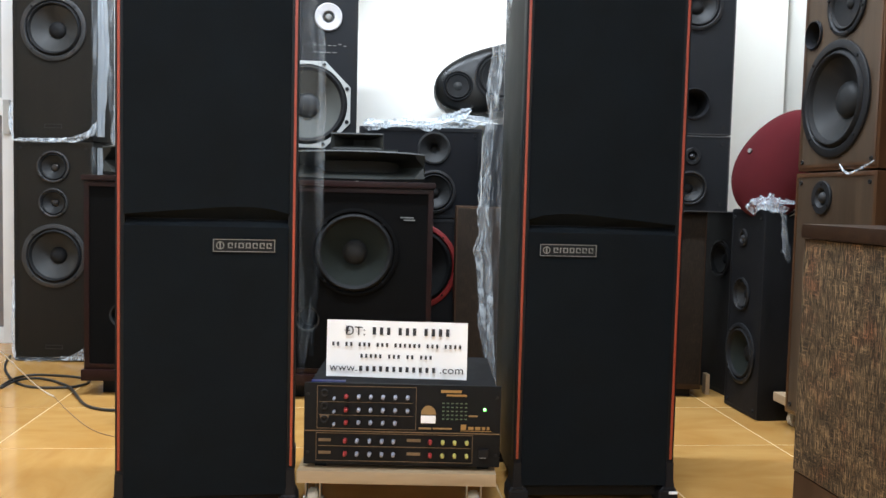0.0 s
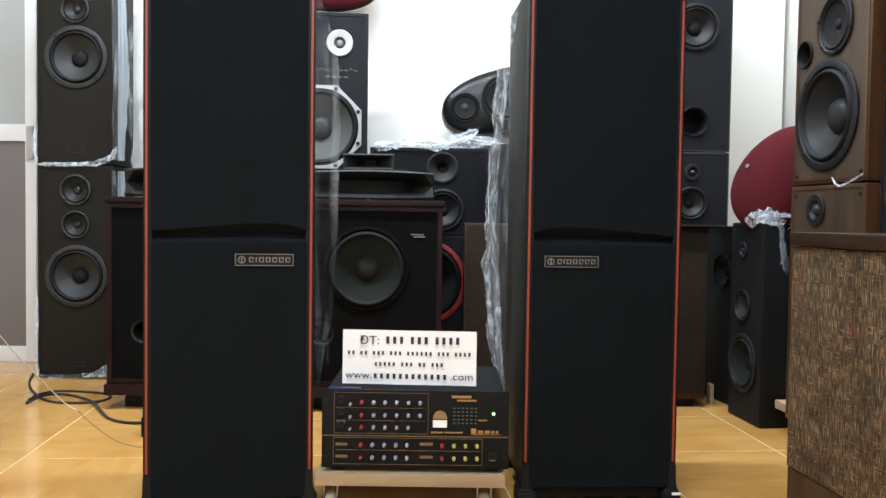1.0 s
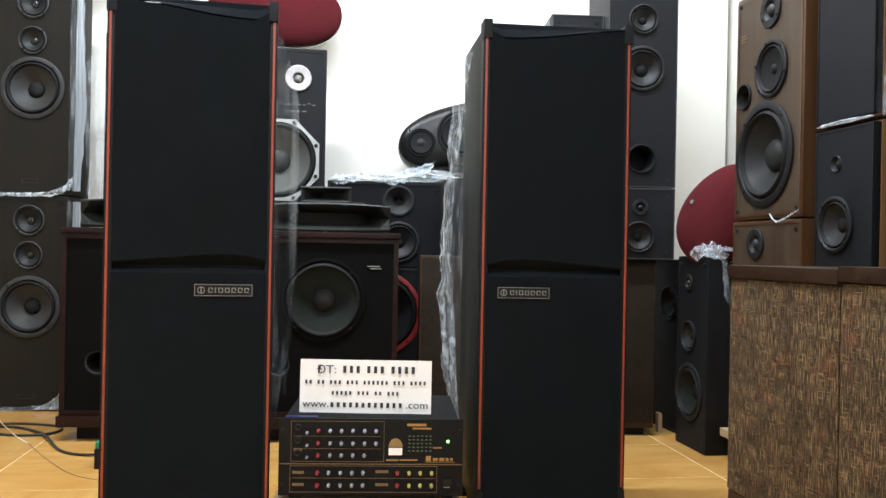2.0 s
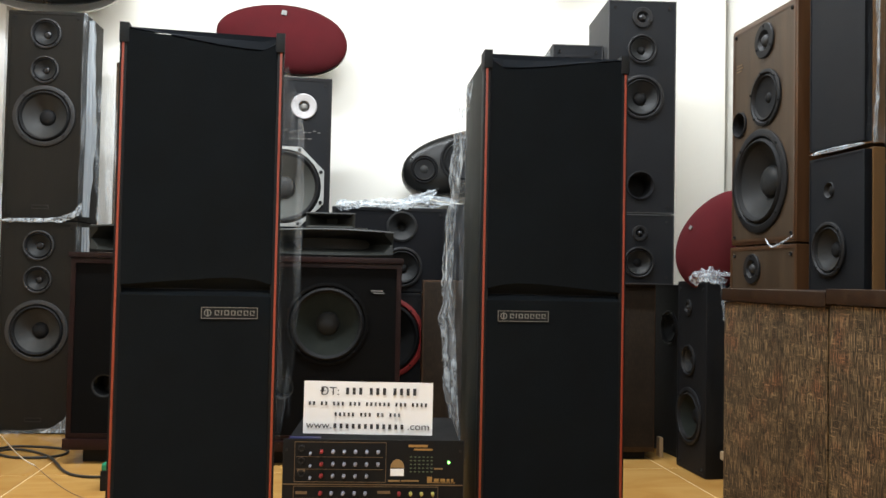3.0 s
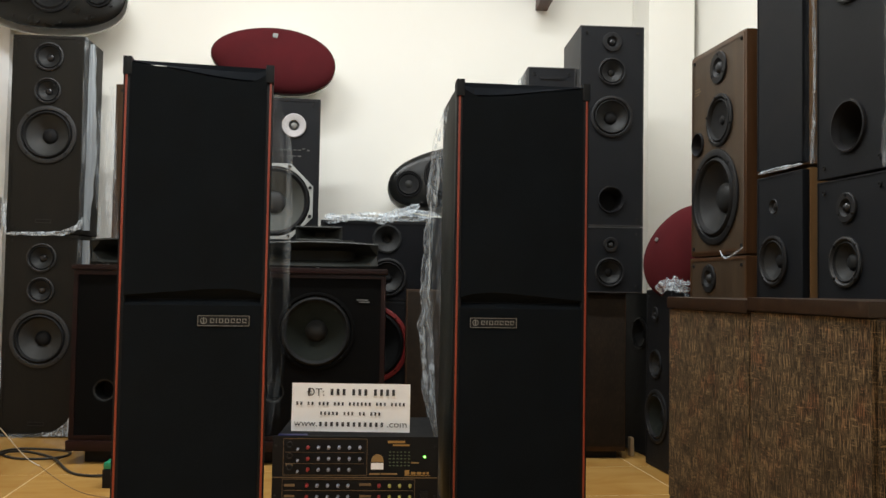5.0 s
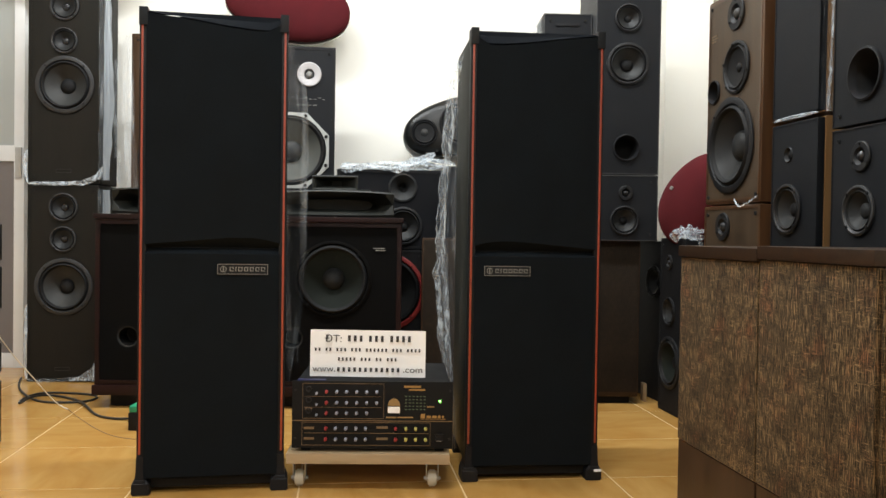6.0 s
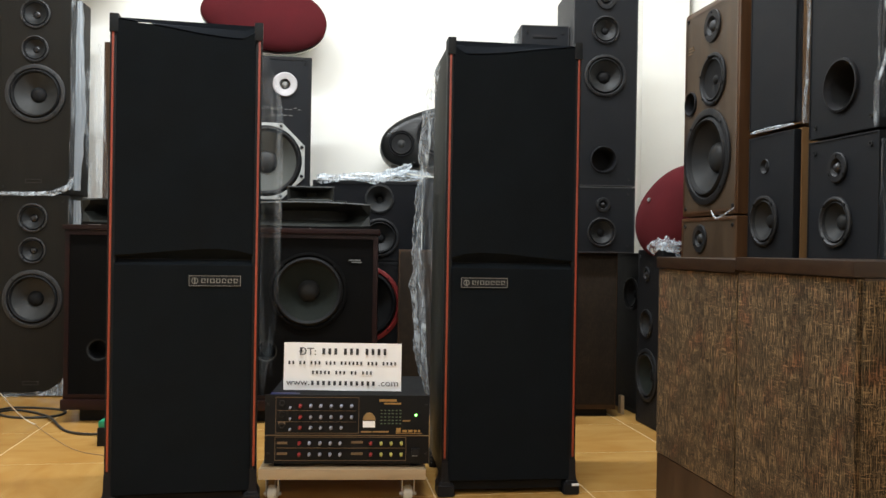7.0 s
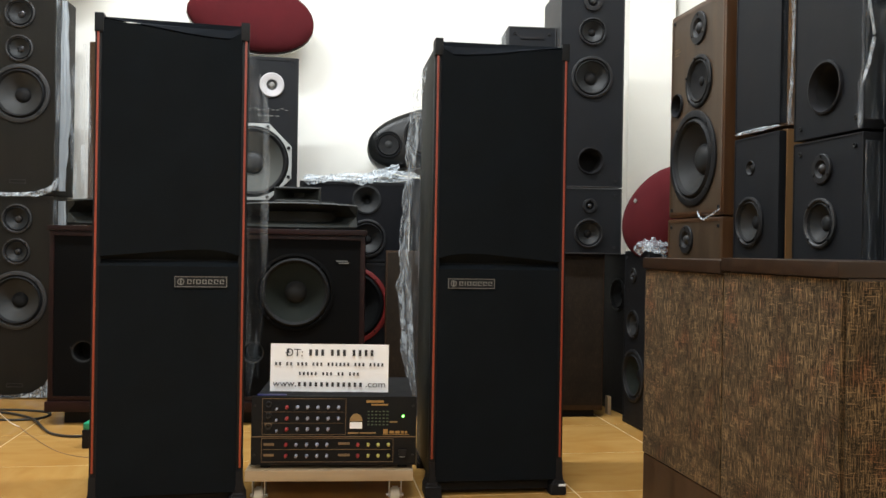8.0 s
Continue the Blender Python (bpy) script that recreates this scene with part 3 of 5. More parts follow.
        for p, q in zip(rings, rings[1:]):
            for i in range(4):
                bm.faces.new((p[i], p[(i + 1) % 4], q[(i + 1) % 4], q[i]))
        bm.faces.new(rings[0])
        bm.faces.new(rings[-1])
        bmesh.ops.bevel(bm, geom=bm.edges[:], offset=0.003, segments=2, affect="EDGES")
        part("foot", bm, M_BLACK, t)
        part("rear_foot", one_box(min(e, e - s * 0.05), max(e, e - s * 0.05), TD - 0.06, TD, 0, 0.05), M_BLACK, t)
    part("plinth", one_box(-w + 0.018, w - 0.018, 0.016, TD - 0.01, 0.012, 0.064), M_RUBBER, t)
    films(t, w)
    return t


def curtain(parent, rows, seed, material, nx=10, wave=0.008, name="plastic_film", crisp=1.0):
    """A loose hanging sheet facing the front, of rows (z, x at one edge, x at the other, y)."""
    rnd = random.Random(seed)
    off = Vector((rnd.random() * 40, rnd.random() * 40, rnd.random() * 40))
    bm = bmesh.new()
    g = []
    steps = 22
    for (z0, a0, b0, y0), (z1, a1, b1, y1) in zip(rows, rows[1:]):
        for k in range(steps if (z1, a1, b1, y1) != rows[-1] else steps + 1):
            f = k / steps
            z, a, b, y = z0 + (z1 - z0) * f, a0 + (a1 - a0) * f, b0 + (b1 - b0) * f, y0 + (y1 - y0) * f
            b += wave * (0.7 * noise.noise(Vector((z * 14, 0, 0)) + off) + 0.3 * crisp * noise.noise(Vector((z * 70, 3, 0)) + off))
            row = []
            for i in range(nx + 1):
                q = i / nx
                x = a + (b - a) * q
                fold = wave * (1.2 * noise.noise(Vector((q * 4, z * 3, 1)) + off) + 0.7 * crisp * noise.noise(Vector((q * 9, z * 14, 2)) + off) + 0.35 * crisp * noise.noise(Vector((q * 16, z * 60, 5)) + off))
                row.append(bm.verts.new((x, y + fold, z)))
            g.append(row)
    for p, q in zip(g, g[1:]):
        for i in range(nx):
            bm.faces.new((p[i], p[i + 1], q[i + 1], q[i]))
    return part(name, bm, material, parent, "crumpled clear plastic stretch film")


def films_l(t, w):
    curtain(t, [(0.2, w + 0.002, w + 0.012, 0.3), (0.45, w + 0.002, w + 0.05, 0.27), (0.75, w + 0.002, w + 0.058, 0.26), (1.0, w + 0.001, w + 0.056, 0.25), (1.15, w, w + 0.046, 0.24), (TH - 0.03, w - 0.004, w + 0.012, 0.2)], 3, M_VEIL, 12, 0.009, crisp=0.2)
    curtain(t, [(0.3, w + 0.03, w + 0.04, 0.255), (0.6, w + 0.046, w + 0.06, 0.25), (0.95, w + 0.046, w + 0.062, 0.245), (1.05, w + 0.03, w + 0.058, 0.24), (1.14, w + 0.004, w + 0.05, 0.235), (TH - 0.04, w - 0.002, w + 0.014, 0.2)], 4, M_VEIL, 9, 0.008, crisp=0.3)
    film(t, (-w - 0.004, TD, 0.1), (0, -TD + 0.05, 0), (0, 0, TH - 0.2), 10, 40, 0.003, 6)


def films_r(t, w):
    curtain(t, [(0.04, -w - 0.001, -w - 0.007, 0.2), (0.2, -w - 0.002, -w - 0.022, 0.29), (0.34, -w - 0.002, -w - 0.046, 0.3), (0.6, -w - 0.002, -w - 0.064, 0.3), (0.72, -w - 0.002, -w - 0.052, 0.3), (0.95, -w - 0.002, -w - 0.046, 0.29), (1.12, -w - 0.001, -w - 0.037, 0.27), (TH - 0.03, -w, -w - 0.006, 0.2)], 7, M_FILM, 14, 0.01)
    curtain(t, [(0.2, -w - 0.004, -w - 0.02, 0.28), (0.34, -w - 0.016, -w - 0.05, 0.28), (0.56, -w - 0.026, -w - 0.072, 0.285), (0.68, -w - 0.036, -w - 0.064, 0.285), (0.9, -w - 0.03, -w - 0.052, 0.28)], 8, M_FILM2, 10, 0.016)
    curtain(t, [(0.88, -w - 0.026, -w - 0.05, 0.27), (1.06, -w - 0.012, -w - 0.045, 0.26), (1.16, -w - 0.005, -w - 0.034, 0.24), (TH - 0.04, -w, -w - 0.01, 0.2)], 9, M_FILM2, 10, 0.012)
    curtain(t, [(0.12, w + 0.002, w + 0.008, 0.2), (0.6, w + 0.002, w + 0.014, 0.2), (1.0, w + 0.002, w + 0.012, 0.2), (1.12, w + 0.002, w + 0.005, 0.2)], 11, M_FILM2, 5, 0.006)
    part("white_chip", one_box(w - 0.012, w + 0.008, -0.0195, -0.0155, 0.026, 0.032, bev=0.001), M_PAPER, t, "small white chip on the foot")


tower("tall black tower speaker, orange edge strips, side wrapped in plastic film", pose(-0.4245, 1.738, 0, 0, 0, 8.5), 0.012, films_l, 1)
tower("tall black tower speaker with orange edge strips and bunched plastic film", pose(0.4445, 1.858, 0, 0, 0, 3.5), -0.144, films_r, -1)


# ---- amplifier on its trolley, with the paper sign ----
def caster(parent, x, y, top):
    c = part("caster", one_box(x - 0.02, x + 0.02, y - 0.018, y + 0.018, top - 0.006, top - 0.001), M_STEEL, parent)
    for s in (-1, 1):
        part("fork", one_box(x + s * 0.016 - 0.0015, x + s * 0.016 + 0.0015, y - 0.014, y + 0.014, 0.018, top - 0.005, bev=0.001), M_STEEL, c)
    bm = bmesh.new()
    bmesh.ops.create_cone(bm, cap_ends=True, segments=28, radius1=0.0225, radius2=0.0225, depth=0.024, matrix=pose(x, y, 0.0225, 0, 90, 0))
    bmesh.ops.bevel(bm, geom=[e for e in bm.edges if len(e.link_faces) == 2 and e.calc_face_angle(0) > 1], offset=0.004, segments=2, affect="EDGES")
    part("wheel", bm, M_NYLON, c, "white nylon wheel")
    bm = bmesh.new()
    bmesh.ops.create_cone(bm, cap_ends=True, segments=12, radius1=0.005, radius2=0.005, depth=0.046, matrix=pose(x, y, 0.0225, 0, 90, 0))
    part("axle", bm, M_STEEL, c)


def trolley(label, m, x0, x1, d, top, group="plywood trolleys"):
    t = root("trolley", label, "trolley", m, group)
    part("board", one_box(x0, x1, 0, d, top - 0.028, top, bev=0.003), M_BOARD, t)
    for x in (x0 + 0.03, x1 - 0.045):
        for y in (0.06, d - 0.06):
            caster(t, x, y, top - 0.028)
    return t


trolley("low plywood trolley on four white nylon casters", pose(0, 1.735, 0), -0.228, 0.208, 0.42, 0.103)

amp = root("karaoke_amplifier", "black mixing amplifier with rows of small knobs, powered on", "amplifier", pose(0, 1.752, 0.1035))
AX, AZ = 0.000583, 0.000583


def ap(cx, cz):
    """From the panel's drawing to its plane."""
    return -0.2155 + (cx - 262) * AX, 0.1905 - (cz - 102) * AZ


part("case", one_box(-0.205, 0.205, 0.006, 0.34, 0.012, 0.189, bev=0.004), M_AMP, amp)
part("front_panel", one_box(-0.2155, 0.2155, 0.0, 0.008, 0.01, 0.1905, bev=0.002), M_AMP, amp)
part("blue_tape", one_box(-0.203, -0.128, 0.012, 0.03, 0.1892, 0.1915, bev=0.0005), mat("dark_blue_tape", (0.012, 0.014, 0.075), 0.4), amp, "strip of dark blue tape")
for x in (-0.18, 0.18):
    for y in (0.03, 0.3):
        part("rubber_foot", one_box(x - 0.013, x + 0.013, y - 0.013, y + 0.013, 0.0, 0.0125), M_RUBBER, amp)


def outline(x0, z0, x1, z1, t, m):
    (a, c), (b, d) = ap(x0, z0), ap(x1, z1)
    bm = bmesh.new()
    for q in ((a, b, c - t, c), (a, b, d, d + t), (a, a + t, d, c), (b - t, b, d, c)):
        box(bm, q[0], q[1], -0.0012, 0.0002, q[2], q[3])
    part("panel_line", bm, m, amp)


def bars(name, rects, m, y=-0.0012):
    bm = bmesh.new()
    for x0, z0, x1, z1 in rects:
        (a, c), (b, d) = ap(x0, z0), ap(x1, z1)
        box(bm, a, b, y, 0.0002, d, c)
    return part(name, bm, m, amp)


outline(310, 112, 683, 275, 0.0011, M_DIMGOLD)
outline(308, 291, 898, 398, 0.0011, M_DIMGOLD)
outline(700, 218, 757, 248, 0.0008, M_DIMGOLD)
bars("gold_divider", [(264, 282, 999, 286)], M_DIMGOLD)
bars("panel_line", [(318, 340, 890, 342), (318, 172, 670, 173.5), (318, 222, 670, 223.5)], M_DIMGOLD)
bars("maker_mark", [(774, 120, 852, 130), (796, 136, 872, 143)], M_ORANGEPRINT)
bars("model_mark", [(852, 250, 872, 270), (880, 258, 900, 269), (906, 258, 926, 269), (932, 258, 944, 269), (950, 258, 960, 269), (850, 273, 968, 275)], M_ORANGEPRINT)
for q in ((693, 264, 740, 271), (746, 264, 818, 270), (880, 214, 915, 220)):
    bars("small_print", [q], M_GOLD)
bars("label_plate", [(318, 313, 364, 324)], M_DIMGOLD)
bars("label_plate", [(318, 361, 364, 372)], M_DIMGOLD)
bars("label_plate", [(650, 309, 702, 320)], M_DIMGOLD)
bars("label_plate", [(650, 361, 702, 372)], M_DIMGOLD)
bars("label_plate", [(322, 224, 354, 234)], M_DIMGOLD)
bars("white_sticker", [(701, 218, 756, 247)], M_PAPER, -0.0018)
bm = bmesh.new()
sx, sz = ap(729, 214)
fan = [bm.verts.new((sx + 0.0165 * math.cos(i * math.pi / 12), -0.0016, sz + 0.02 * math.sin(i * math.pi / 12))) for i in range(13)]
bak = [bm.verts.new((v.co.x, 0.0, v.co.z)) for v in fan]
bm.faces.new(fan)
for i in range(12):
    bm.faces.new((fan[i], fan[i + 1], bak[i + 1], bak[i]))
bm.faces.new((fan[0], bak[0], bak[12], fan[12]))
part("round_seal", bm, M_GOLD, amp)
bars("meter_dots", [(780 + 17 * i, 168 + 15 * j, 789 + 17 * i, 172 + 15 * j) for i in range(6) for j in range(5)], mat("dim_green_print", (0.09, 0.13, 0.08), 0.6))
bars("power_switch", [(922, 342, 957, 376)], M_BLACK, -0.006)
bars("switch_mark", [(926, 372, 950, 375)], M_PRINT, -0.0065)
lx, lz = ap(940, 191)
part("power_led", lathe([(0.0032, 0.0), (0.0028, -0.003), (0, -0.004)], 12, lx, lz), M_LED, amp, "lit green power light")


def knob_mesh(name, r, m):
    ob_bm = lathe([(r * 1.1, 0.0), (r * 1.08, -0.003), (r, -0.004), (r * 0.92, -0.014), (r * 0.7, -0.0155), (0, -0.0155)], 16)
    for f in ob_bm.faces:
        f.smooth = True
    me = bpy.data.meshes.new(name)
    bmesh.ops.recalc_face_normals(ob_bm, faces=ob_bm.faces)
    ob_bm.to_mesh(me)
    ob_bm.free()
    me.materials.append(m)
    return me


for cz in (140, 190, 240):
    jx, jz = ap(338, cz)
    jack = part("microphone_jack", lathe([(0.0085, 0.0), (0.0085, -0.003), (0.007, -0.0045), (0.0052, -0.004), (0.0048, 0.0)], 20, jx, jz), M_DARKFRAME, amp)
    # flat near-black disc stands for the shaded jack hole
    part("opening", lathe([(0.0049, -0.0008), (0, -0.0008)], 16, jx, jz), M_HOLE, jack)
for sx in (-1, 1):
    part("rack_screw", lathe([(0.0035, 0.0), (0.0033, -0.002), (0, -0.0022)], 12, sx * 0.207, 0.165), M_DARKFRAME, amp)
    part("rack_screw", lathe([(0.0035, 0.0), (0.0033, -0.002), (0, -0.0022)], 12, sx * 0.207, 0.036), M_DARKFRAME, amp)
KW, KR, KY, KS = knob_mesh("knob", 0.004, M_KNOBW), knob_mesh("knob", 0.0043, M_KNOBR), knob_mesh("knob", 0.004, M_KNOBY), knob_mesh("knob", 0.003, M_KNOBW)
KNOBS = [(KS, 375, z + 8) for z in (150, 200, 248)] + [(KR, 420, z) for z in (150, 200, 248)]
KNOBS += [(KW, x, z) for z in (150, 200) for x in (467, 512, 558, 604, 650)] + [(KW, x, 248) for x in (467, 512, 558, 604)]
KNOBS += [(KR, x, z) for x in (418, 738) for z in (318, 368)] + [(KW, x, z) for x in (463, 510, 556, 600) for z in (318, 368)]
KNOBS += [(KY, x, z) for x in (785, 830, 876) for z in (318, 368)]
for me, x, z in KNOBS:
    k = new("knob", me)
    k.parent = amp
    a, c = ap(x, z)
    k.location = (a, -0.0005, c)

sign = root("paper_sign", "white paper sign with black lettering propped on the amplifier", "sign", pose(-0.0175, 1.795, 0.2985, -3, 0, -2.5))
bm = bmesh.new()
N = 16
g = [[bm.verts.new((-0.1575 + 0.315 * i / N, 0.002 * math.sin(i * 0.6) + k, z)) for i in range(N + 1)] for k, z in ((0, 0), (0, 0.127), (0.0008, 0.127), (0.0008, 0))]
for a, b in zip(g, g[1:] + g[:1]):
    for i in range(N):
        bm.faces.new((a[i], a[i + 1], b[i + 1], b[i]))
part("sheet", bm, M_PAPER, sign)


def text(body, x, z, size, parent, m, width=None):
    cu = bpy.data.curves.new("lettering", "FONT")
    cu.body, cu.size, cu.extrude, cu.align_x, cu.resolution_u = body, size, 0.0002, "LEFT", 3
    ob = new("lettering", cu)
    bpy.context.view_layer.update()
    me = bpy.data.meshes.new_from_object(ob.evaluated_get(bpy.context.evaluated_depsgraph_get()))
    bpy.data.objects.remove(ob)
    xs = [v.co.x for v in me.vertices]
    if width and xs:
        me.transform(Matrix.Diagonal((width / (max(xs) - min(xs)), 1, 1, 1)))
    me.transform(Matrix.Translation((x, -0.0035, z)) @ Matrix.Rotation(math.pi / 2, 4, "X"))
    me.materials.clear()
    me.materials.append(m)
    ob = new("lettering", me)
    ob.parent = parent
    return ob


def inkbars(x0, x1, z, h, words, gap, name="ink_bar"):
    """Plain bars, one a letter, that stand in for a line of writing; gap is a word space in letters."""
    k = (x1 - x0) / (sum(words) + gap * (len(words) - 1))
    x = x0
    for w in words:
        for i in range(w):
            part(name, one_box(x + (i + 0.2) * k, x + (i + 0.66) * k, -0.0034, -0.0026, z, z + h, bev=0), M_INK, sign)
        x += (w + gap) * k


text("ĐT:", -0.118, 0.094, 0.028, sign, M_INK, 0.046)
inkbars(-0.058, 0.122, 0.096, 0.0165, (3, 3, 4), 0.6)
inkbars(-0.147, 0.147, 0.069, 0.0088, (2, 2, 3, 3, 6, 3, 4), 0.8)
inkbars(-0.083, 0.082, 0.0435, 0.0088, (5, 3, 2, 3), 0.9)
text("www.", -0.15, 0.0135, 0.024, sign, M_INK, 0.062)
inkbars(-0.086, 0.092, 0.014, 0.0115, (12,), 0)
text(".com", 0.096, 0.0135, 0.024, sign, M_INK, 0.052)


# ---- speakers along the back ----
def screwset(parent, w, h, inset=0.028, y=0.0):
    for x in (-w / 2 + inset, w / 2 - inset):
        for z in (inset, h - inset):
            # socket depth is shallow; its shade is painted near-black
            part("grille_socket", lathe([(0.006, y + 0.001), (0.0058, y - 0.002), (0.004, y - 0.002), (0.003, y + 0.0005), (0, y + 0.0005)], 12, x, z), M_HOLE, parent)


def speaker(name, label, m, w, d, h, body_m, front_m, holes=(), cells=None, t=0.014, bev=0.004, group="", sockets=True):
    s = root(name, label, "speaker", m, group)
    part("body", shell(w, d, h, t, bev), body_m, s)
    bm = bmesh.new()
    baffle(bm, cells or bands(-w / 2 + t, w / 2 - t, t, h - t, holes), 0.002)
    part("baffle", bm, front_m, s, smooth=False)
    if sockets:
        screwset(s, w, h)
    return s


# stacked olive-brown pair against the back wall
AW, AH, ADEP = 0.312, 0.882, 0.24
for k in (0, 1):
    tz, mz, wz = (0.78, 0.637, 0.425) if k == 0 else (0.787, 0.634, 0.438)
    s = speaker("floor_speaker", ("dark olive woodgrain three-way speaker on the floor, wrapped in film" if k == 0 else "dark olive woodgrain three-way speaker stacked on another, wrapped in film"), pose(-1.459, 3.32, 0.003 + k * (AH + 0.004), 0, 0, 1), AW, ADEP, AH, M_OLIVE, M_OLIVE, [(0, tz, 0.052), (0, mz, 0.047), (0.004, wz, 0.108)], group="stacked woodgrain speakers")
    driver(s, "tweeter", 0, tz, 0.064, M_FRAME, M_CONE, M_DOME, depth=0.3, cap=0.3)
    driver(s, "midrange", 0, mz, 0.058, M_FRAME, M_CONE, M_DOME, depth=0.3, cap=0.3)
    driver(s, "woofer", 0.004, wz, 0.128, M_FRAME, M_CONEP, M_RUBBER, depth=0.3, cap=0.3)
    bm = bmesh.new()
    for q in ((-0.034, 0.034, 0.062, 0.0645), (-0.034, 0.034, 0.0475, 0.05), (-0.034, -0.0315, 0.0475, 0.0645), (0.0315, 0.034, 0.0475, 0.0645)):
        box(bm, q[0], q[1], 0.0, 0.003, q[2], q[3])
    part("badge", bm, M_FRAME, s)
    curtain(s, [(0.02, AW / 2, AW / 2 + 0.03, 0.05), (0.4, AW / 2, AW / 2 + 0.045, 0.06), (AH - 0.02, AW / 2, AW / 2 + 0.03, 0.05)], 38 + k, M_HAZE, 8, 0.008, crisp=0.4)
    curtain(s, [(0.02, AW / 2 - 0.004, AW / 2 + 0.016, -0.004), (0.5, AW / 2 - 0.004, AW / 2 + 0.02, -0.002), (AH - 0.02, AW / 2 - 0.004, AW / 2 + 0.014, -0.004)], 32 + k, M_FILM, 6, 0.005)
    if k == 0:
        bunch(s, [(-0.15, -0.004, 0.01), (0.0, -0.006, 0.008), (0.1, -0.008, 0.014), (0.158, -0.004, 0.03)], 0.009, 34, M_FILM)
        bunch(s, [(-0.156, -0.002, 0.01), (-0.16, -0.004, 0.1), (-0.158, -0.002, 0.22), (-0.157, 0.0, 0.34)], 0.006, 59)
        curtain(s, [(0.004, 0.03, 0.156, -0.008), (0.03, 0.085, 0.157, -0.008), (0.06, 0.128, 0.158, -0.007), (0.1, 0.15, 0.159, -0.006)], 35, M_FILM2, 8, 0.004)
    else:
        bunch(s, [(-0.15, -0.004, -0.002), (-0.02, -0.006, 0.0), (0.09, -0.008, 0.004), (0.155, -0.006, 0.03), (0.17, 0.0, 0.075)], 0.011, 36)
        bunch(s, [(-0.156, 0.0, 0.0), (-0.163, -0.006, 0.05), (-0.166, -0.004, 0.1), (-0.158, 0.0, 0.15)], 0.008, 58)
        bunch(s, [(0.155, 0.0, AH - 0.06), (0.165, 0.0, AH - 0.02), (0.15, 0.01, AH + 0.004)], 0.012, 37, M_FILM)

# the two big mahogany bass boxes, each with a black horn on its lid
DW, DH, DD = 0.583, 0.64, 0.36
for k, xc in enumerate((-0.829, -0.234)):
    d = root("bass_cabinet", "wide dark bass cabinet with mahogany lid and cloth front", "speaker", pose(xc, 2.79, 0, 0, 0, 0.5), "pair of wide bass cabinets")
    part("recessed_base", one_box(-DW / 2 + 0.05, DW / 2 - 0.05, 0.04, DD - 0.03, 0, 0.05), M_BLACK, d)
    part("plinth", one_box(-DW / 2 - 0.006, DW / 2 + 0.006, -0.012, DD, 0.05, 0.088, bev=0.003), M_MAHOG, d)
    bd = shell(DW, DD, DH, 0.018)
    bmesh.ops.translate(bd, verts=bd.verts, vec=(0, 0, 0.0885))
    part("body", bd, M_MAHOG, d)
    wx, wz = 0.026, 0.507
    hx, hz = -0.166 if k == 0 else -0.13, 0.275
    bm = bmesh.new()
    a, b, z0, z1 = -DW / 2 + 0.018, DW / 2 - 0.018, 0.106, 0.711
    baffle(bm, [(a, hx + 0.1, z0, 0.35, (hx, hz, 0.042)), (hx + 0.1, b, z0, 0.35, None), (a, b, 0.35, z1, (wx, wz, 0.134))], 0.004)
    part("cloth_front", bm, M_DKBROWN, d, smooth=False)
    driver(d, "woofer", wx, wz, 0.15, M_DKBROWN, M_CONEG, M_HOLE, depth=0.22, cap=0.3, hole=0.9, y=0.004)
    # port tube with its inner shade painted on as near-black
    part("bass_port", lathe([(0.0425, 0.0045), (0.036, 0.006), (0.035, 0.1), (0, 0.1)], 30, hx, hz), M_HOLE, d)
    part("lid", one_box(-DW / 2 - 0.006, DW / 2 + 0.006, -0.01, DD, 0.729, 0.749, bev=0.003), M_MAHOG, d, "reddish mahogany lid edge")
    bm = bmesh.new()
    box(bm, 0.18, 0.225, 0.001, 0.0035, 0.628, 0.6315)
    box(bm, 0.19, 0.23, 0.001, 0.0035, 0.62, 0.6235)
    part("badge", bm, M_PRINT, d)

    # horn: two flared lips bowed forward, narrowing to the throat
    h = root("horn", "matt black wide-mouthed horn lying on the bass cabinet", "horn speaker", pose(xc + (0.026 if k else -0.02), 2.8, 0.7495), "horns on the bass cabinets")
    bm = bmesh.new()
    cols = []
    for i in range(17):
        u = i / 8 - 1
        x, yf, e = 0.232 * u, 0.05 * u * u, 0.006 * u * u
        g = 1 - abs(u) ** 14
        sec = [(0.78 * x, yf + 0.11, 0.084), (x, yf + 0.014, 0.1045 - e), (x, yf + 0.004, 0.1055 - e), (x, yf, 0.1 - e)]
        sec += [(q * x, y, 0.053 + dz * (g + 0.02)) for q, y, dz in ((0.98, yf + 0.006, 0.041), (0.9, yf + 0.03, 0.028), (0.5, 0.17, 0.014), (0.5, 0.17, -0.014), (0.9, yf + 0.03, -0.028), (0.98, yf + 0.006, -0.041))]
        sec += [(x, yf, 0.0075 + e), (x, yf + 0.004, 0.002), (x, yf + 0.014, 0.0015), (0.78 * x, yf + 0.11, 0.02)]
        cols.append([bm.verts.new(c) for c in sec])
    for p, q in zip(cols, cols[1:]):
        for i in range(13):
            bm.faces.new((p[i], p[i + 1], q[i + 1], q[i]))
        bm.faces.new((p[13], p[0], q[0], q[13]))
    for c in (cols[0], cols[-1]):
        bm.faces.new((c[4], c[5], c[8], c[9]))
        bm.faces.new((c[5], c[6], c[7], c[8]))
        bm.faces.new((c[1], c[2], c[3], c[4], c[9], c[10], c[11], c[12]))
        bm.faces.new((c[0], c[1], c[12], c[13]))
    part("mouth", bm, M_HORN, h)
